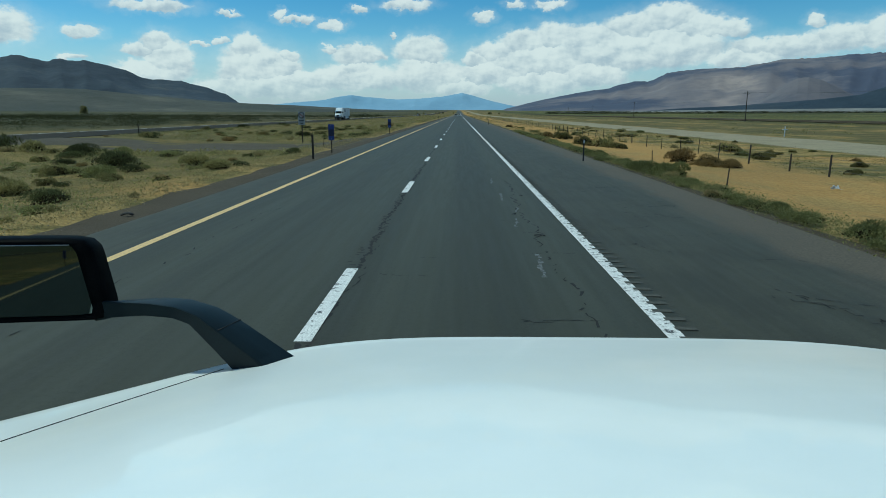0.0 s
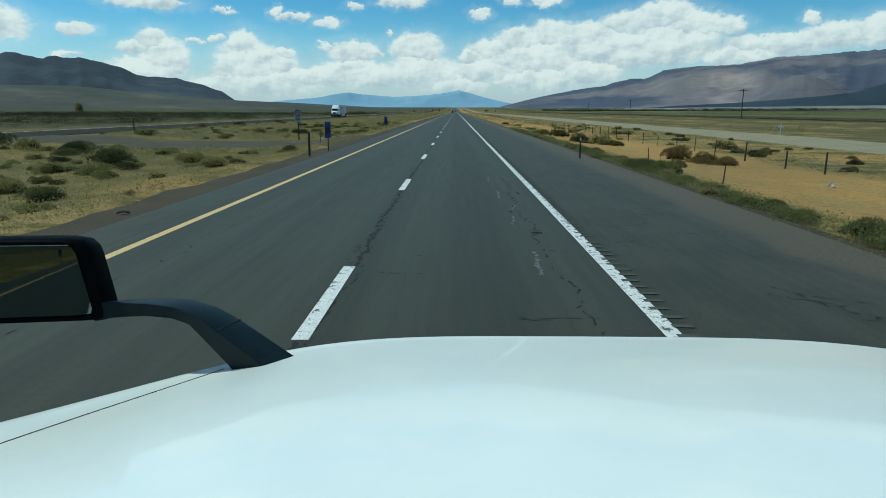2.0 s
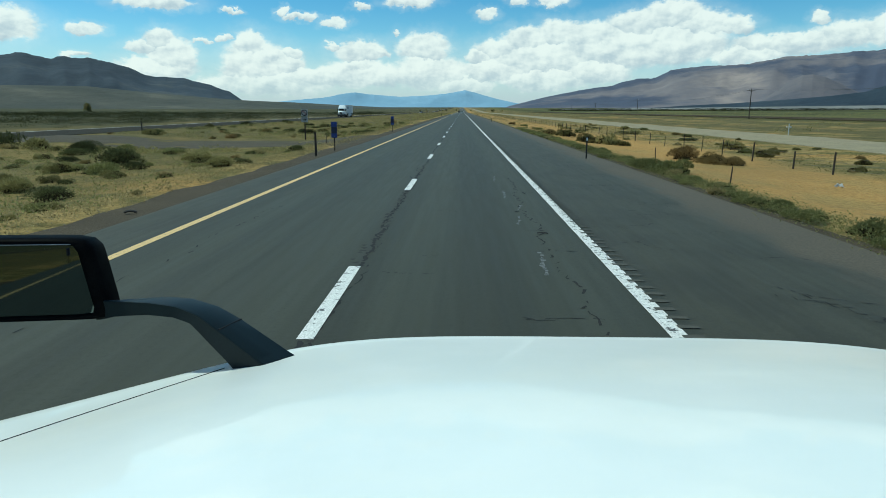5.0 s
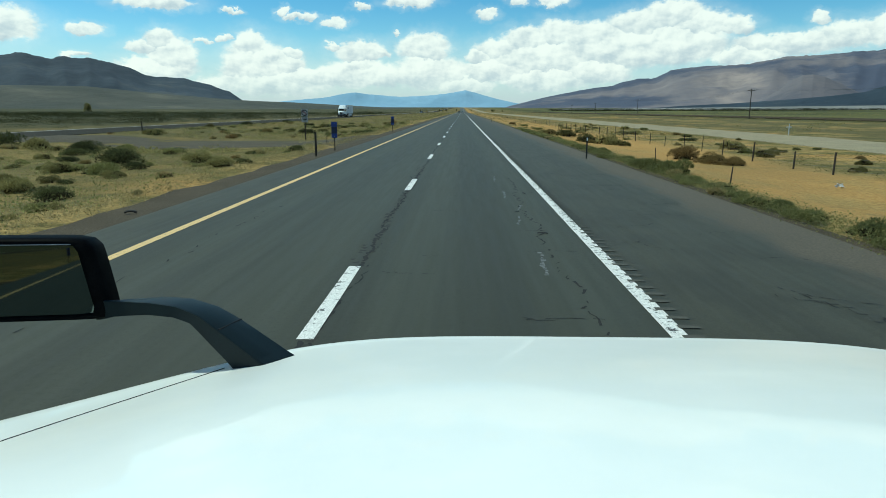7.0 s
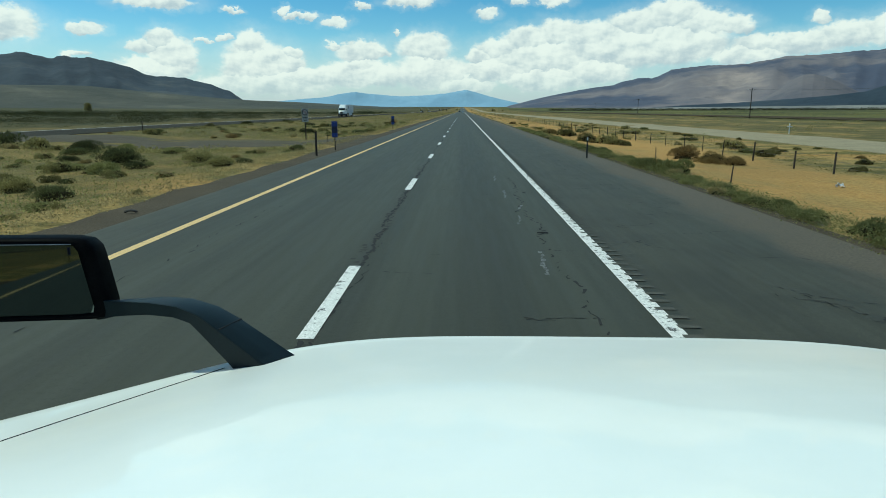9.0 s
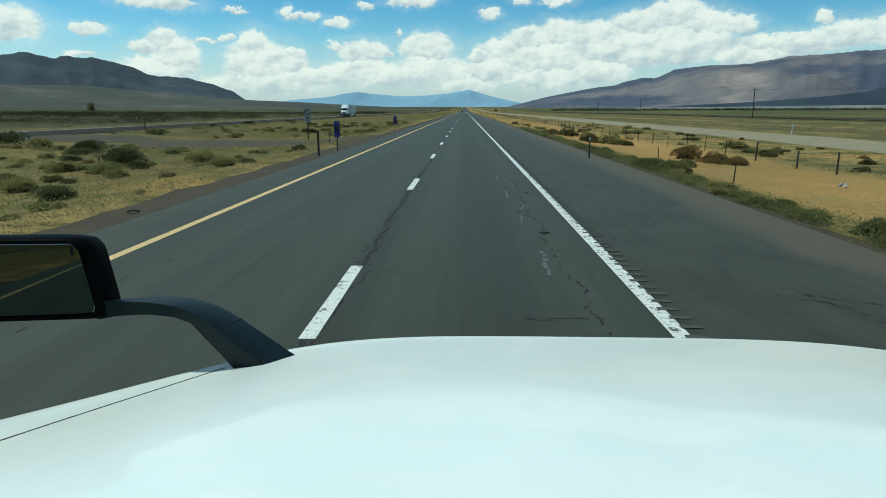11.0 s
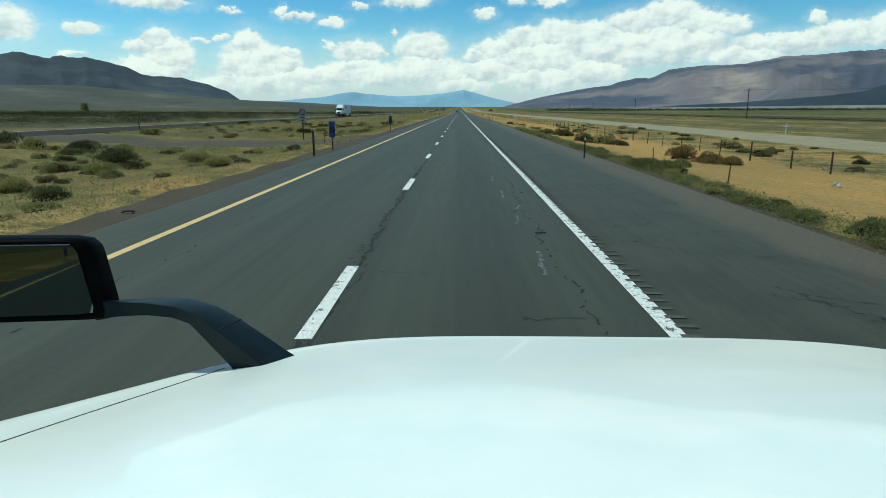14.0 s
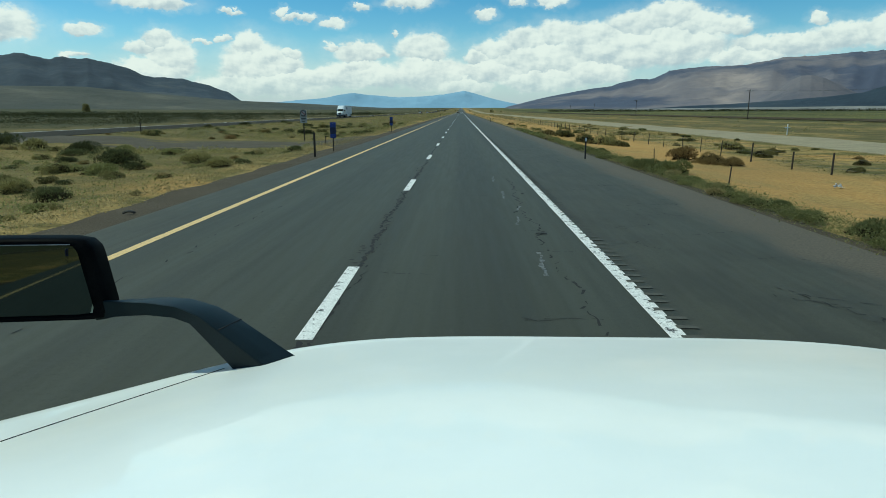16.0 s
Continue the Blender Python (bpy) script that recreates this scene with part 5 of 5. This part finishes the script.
def tree(x, y, h, seed):
    rnd = random.Random(seed)
    ob = thing("tree", (x, y, land(x, y)), "dark green tree standing alone on the far plain", "tree", "far trees")
    trunk = rod((0, 0, -0.3), (0.1, 0, h * 0.6), h * 0.035, h * 0.015, 8)
    for k in range(5):
        a = rnd.uniform(0, 6.28)
        rod((0.05, 0, h * (0.25 + 0.07 * k)), (h * 0.25 * math.cos(a), h * 0.25 * math.sin(a), h * (0.5 + 0.08 * k)), h * 0.014, h * 0.005, 5, trunk)
    part("trunk", trunk, twig_mat, ob)
    vs, fs = leaf_cloud(500, h * 0.34, h * 0.85, h * 0.06, seed, 1.2, 8)
    vs = vs + np.array([0, 0, h * 0.18])
    part_mesh("crown", mesh_from("crown", vs, fs, sage_leaf), ob)


for k, (x, y, h) in enumerate([(41, 930, 4.2), (44, 938, 5), (57, 960, 3.6), (-52, 980, 3.2), (-35, 1010, 4), (-30, 1018, 3.2), (-25, 1040, 3.8), (-238, 420, 9), (-63, 1000, 3.5), (-9, 1060, 4.2), (-5, 1066, 3.5), (14, 1075, 3)]):
    tree(x, y, h, 70 + k)


# ---- litter and a roadside cross ----
scrap = thing("tyre_scrap", (-7.35, 13.9, -0.06), "curled strip of black tyre tread on the gravel", "tyre scrap", turn=35)
curl = [(0.11 * math.cos(a), 0.03 * a, 0.05 + 0.05 * math.sin(a)) for a in np.linspace(0.2, 2.9, 9)]
part("tread", tube(curl, [0.05] * 9, 6, 0.5), tyre_rubber, scrap)
part("worn_edge", tube([(x, y + 0.035, z + 0.008) for x, y, z in curl], [0.009] * 9, 5), pebble_mat, scrap, "pale worn edge")
cross = thing("memorial_cross", (36.5, 76.0, land(36.5, 76.0)), "small white wooden memorial cross by the dirt road", "cross")
part("upright", box(0, 0, 0.5, 0.09, 0.06, 1.3, 0.008), debris_white, cross)
part("crossbar", box(0, -0.005, 0.82, 0.6, 0.06, 0.09, 0.008), debris_white, cross)


def stake(x, y, h, lean):
    ob = thing("stake", (x, y, land(x, y) - 0.05), "weathered brown survey stake in the sand", "stake", "survey stakes")
    part("shaft", rod((0, 0, -0.1), (lean, 0.02, h), 0.024, 0.02, 7), post_wood, ob)
    part("point", rod((lean, 0.02, h), (lean * 1.1, 0.02, h + 0.05), 0.02, 0.004, 7), post_wood, ob)


for x, y, h, lean in [(8.3, 21.0, 0.55, 0.05), (9.4, 33.0, 0.6, -0.03), (-9.6, 46.0, 0.6, 0.04)]:
    stake(x, y, h, lean)

# torn plastic caught on the sand
torn = thing("plastic_scrap", (12.6, 22.5, land(12.6, 22.5)), "torn white plastic scrap lying on the sand", "litter", turn=20)
for k, (dx, dy, w, tilt) in enumerate([(0, 0, 0.34, 25), (0.16, 0.08, 0.22, -35), (-0.14, 0.05, 0.18, 50)]):
    sheet = bmesh.new()
    grid = [[sheet.verts.new((w * (i / 4 - 0.5), 0.5 * w * (j / 3 - 0.5), 0.05 + 0.06 * noise.noise((i * 0.9 + k, j * 0.8, 3.0)))) for i in range(5)] for j in range(4)]
    for r, q in zip(grid, grid[1:]):
        for i in range(4):
            sheet.faces.new((r[i], r[i + 1], q[i + 1], q[i]))
    bmesh.ops.solidify(sheet, geom=sheet.faces[:], thickness=0.004)
    part("flap", sheet, debris_white, torn, at=(dx, dy, 0.03)).rotation_euler = (radians(tilt), radians(tilt / 2), radians(40 * k))

# bits of tyre tread on the asphalt
for x, y, turn, size in [(1.28, 11.6, 20, 0.5), (1.05, 14.2, 75, 0.35), (1.5, 17.5, 130, 0.4)]:
    bit = thing("tread_fragment", (x, y, 0.012), "small black tyre tread fragment on the asphalt", "tyre scrap", "tread fragments", turn=turn)
    bend = [(0.2 * size * math.cos(a), 0.06 * a * size, 0.03 * size * math.sin(a)) for a in np.linspace(0.2, 2.6, 7)]
    part("tread", tube(bend, [0.04 * size] * 7, 6, 0.5), tyre_rubber, bit)
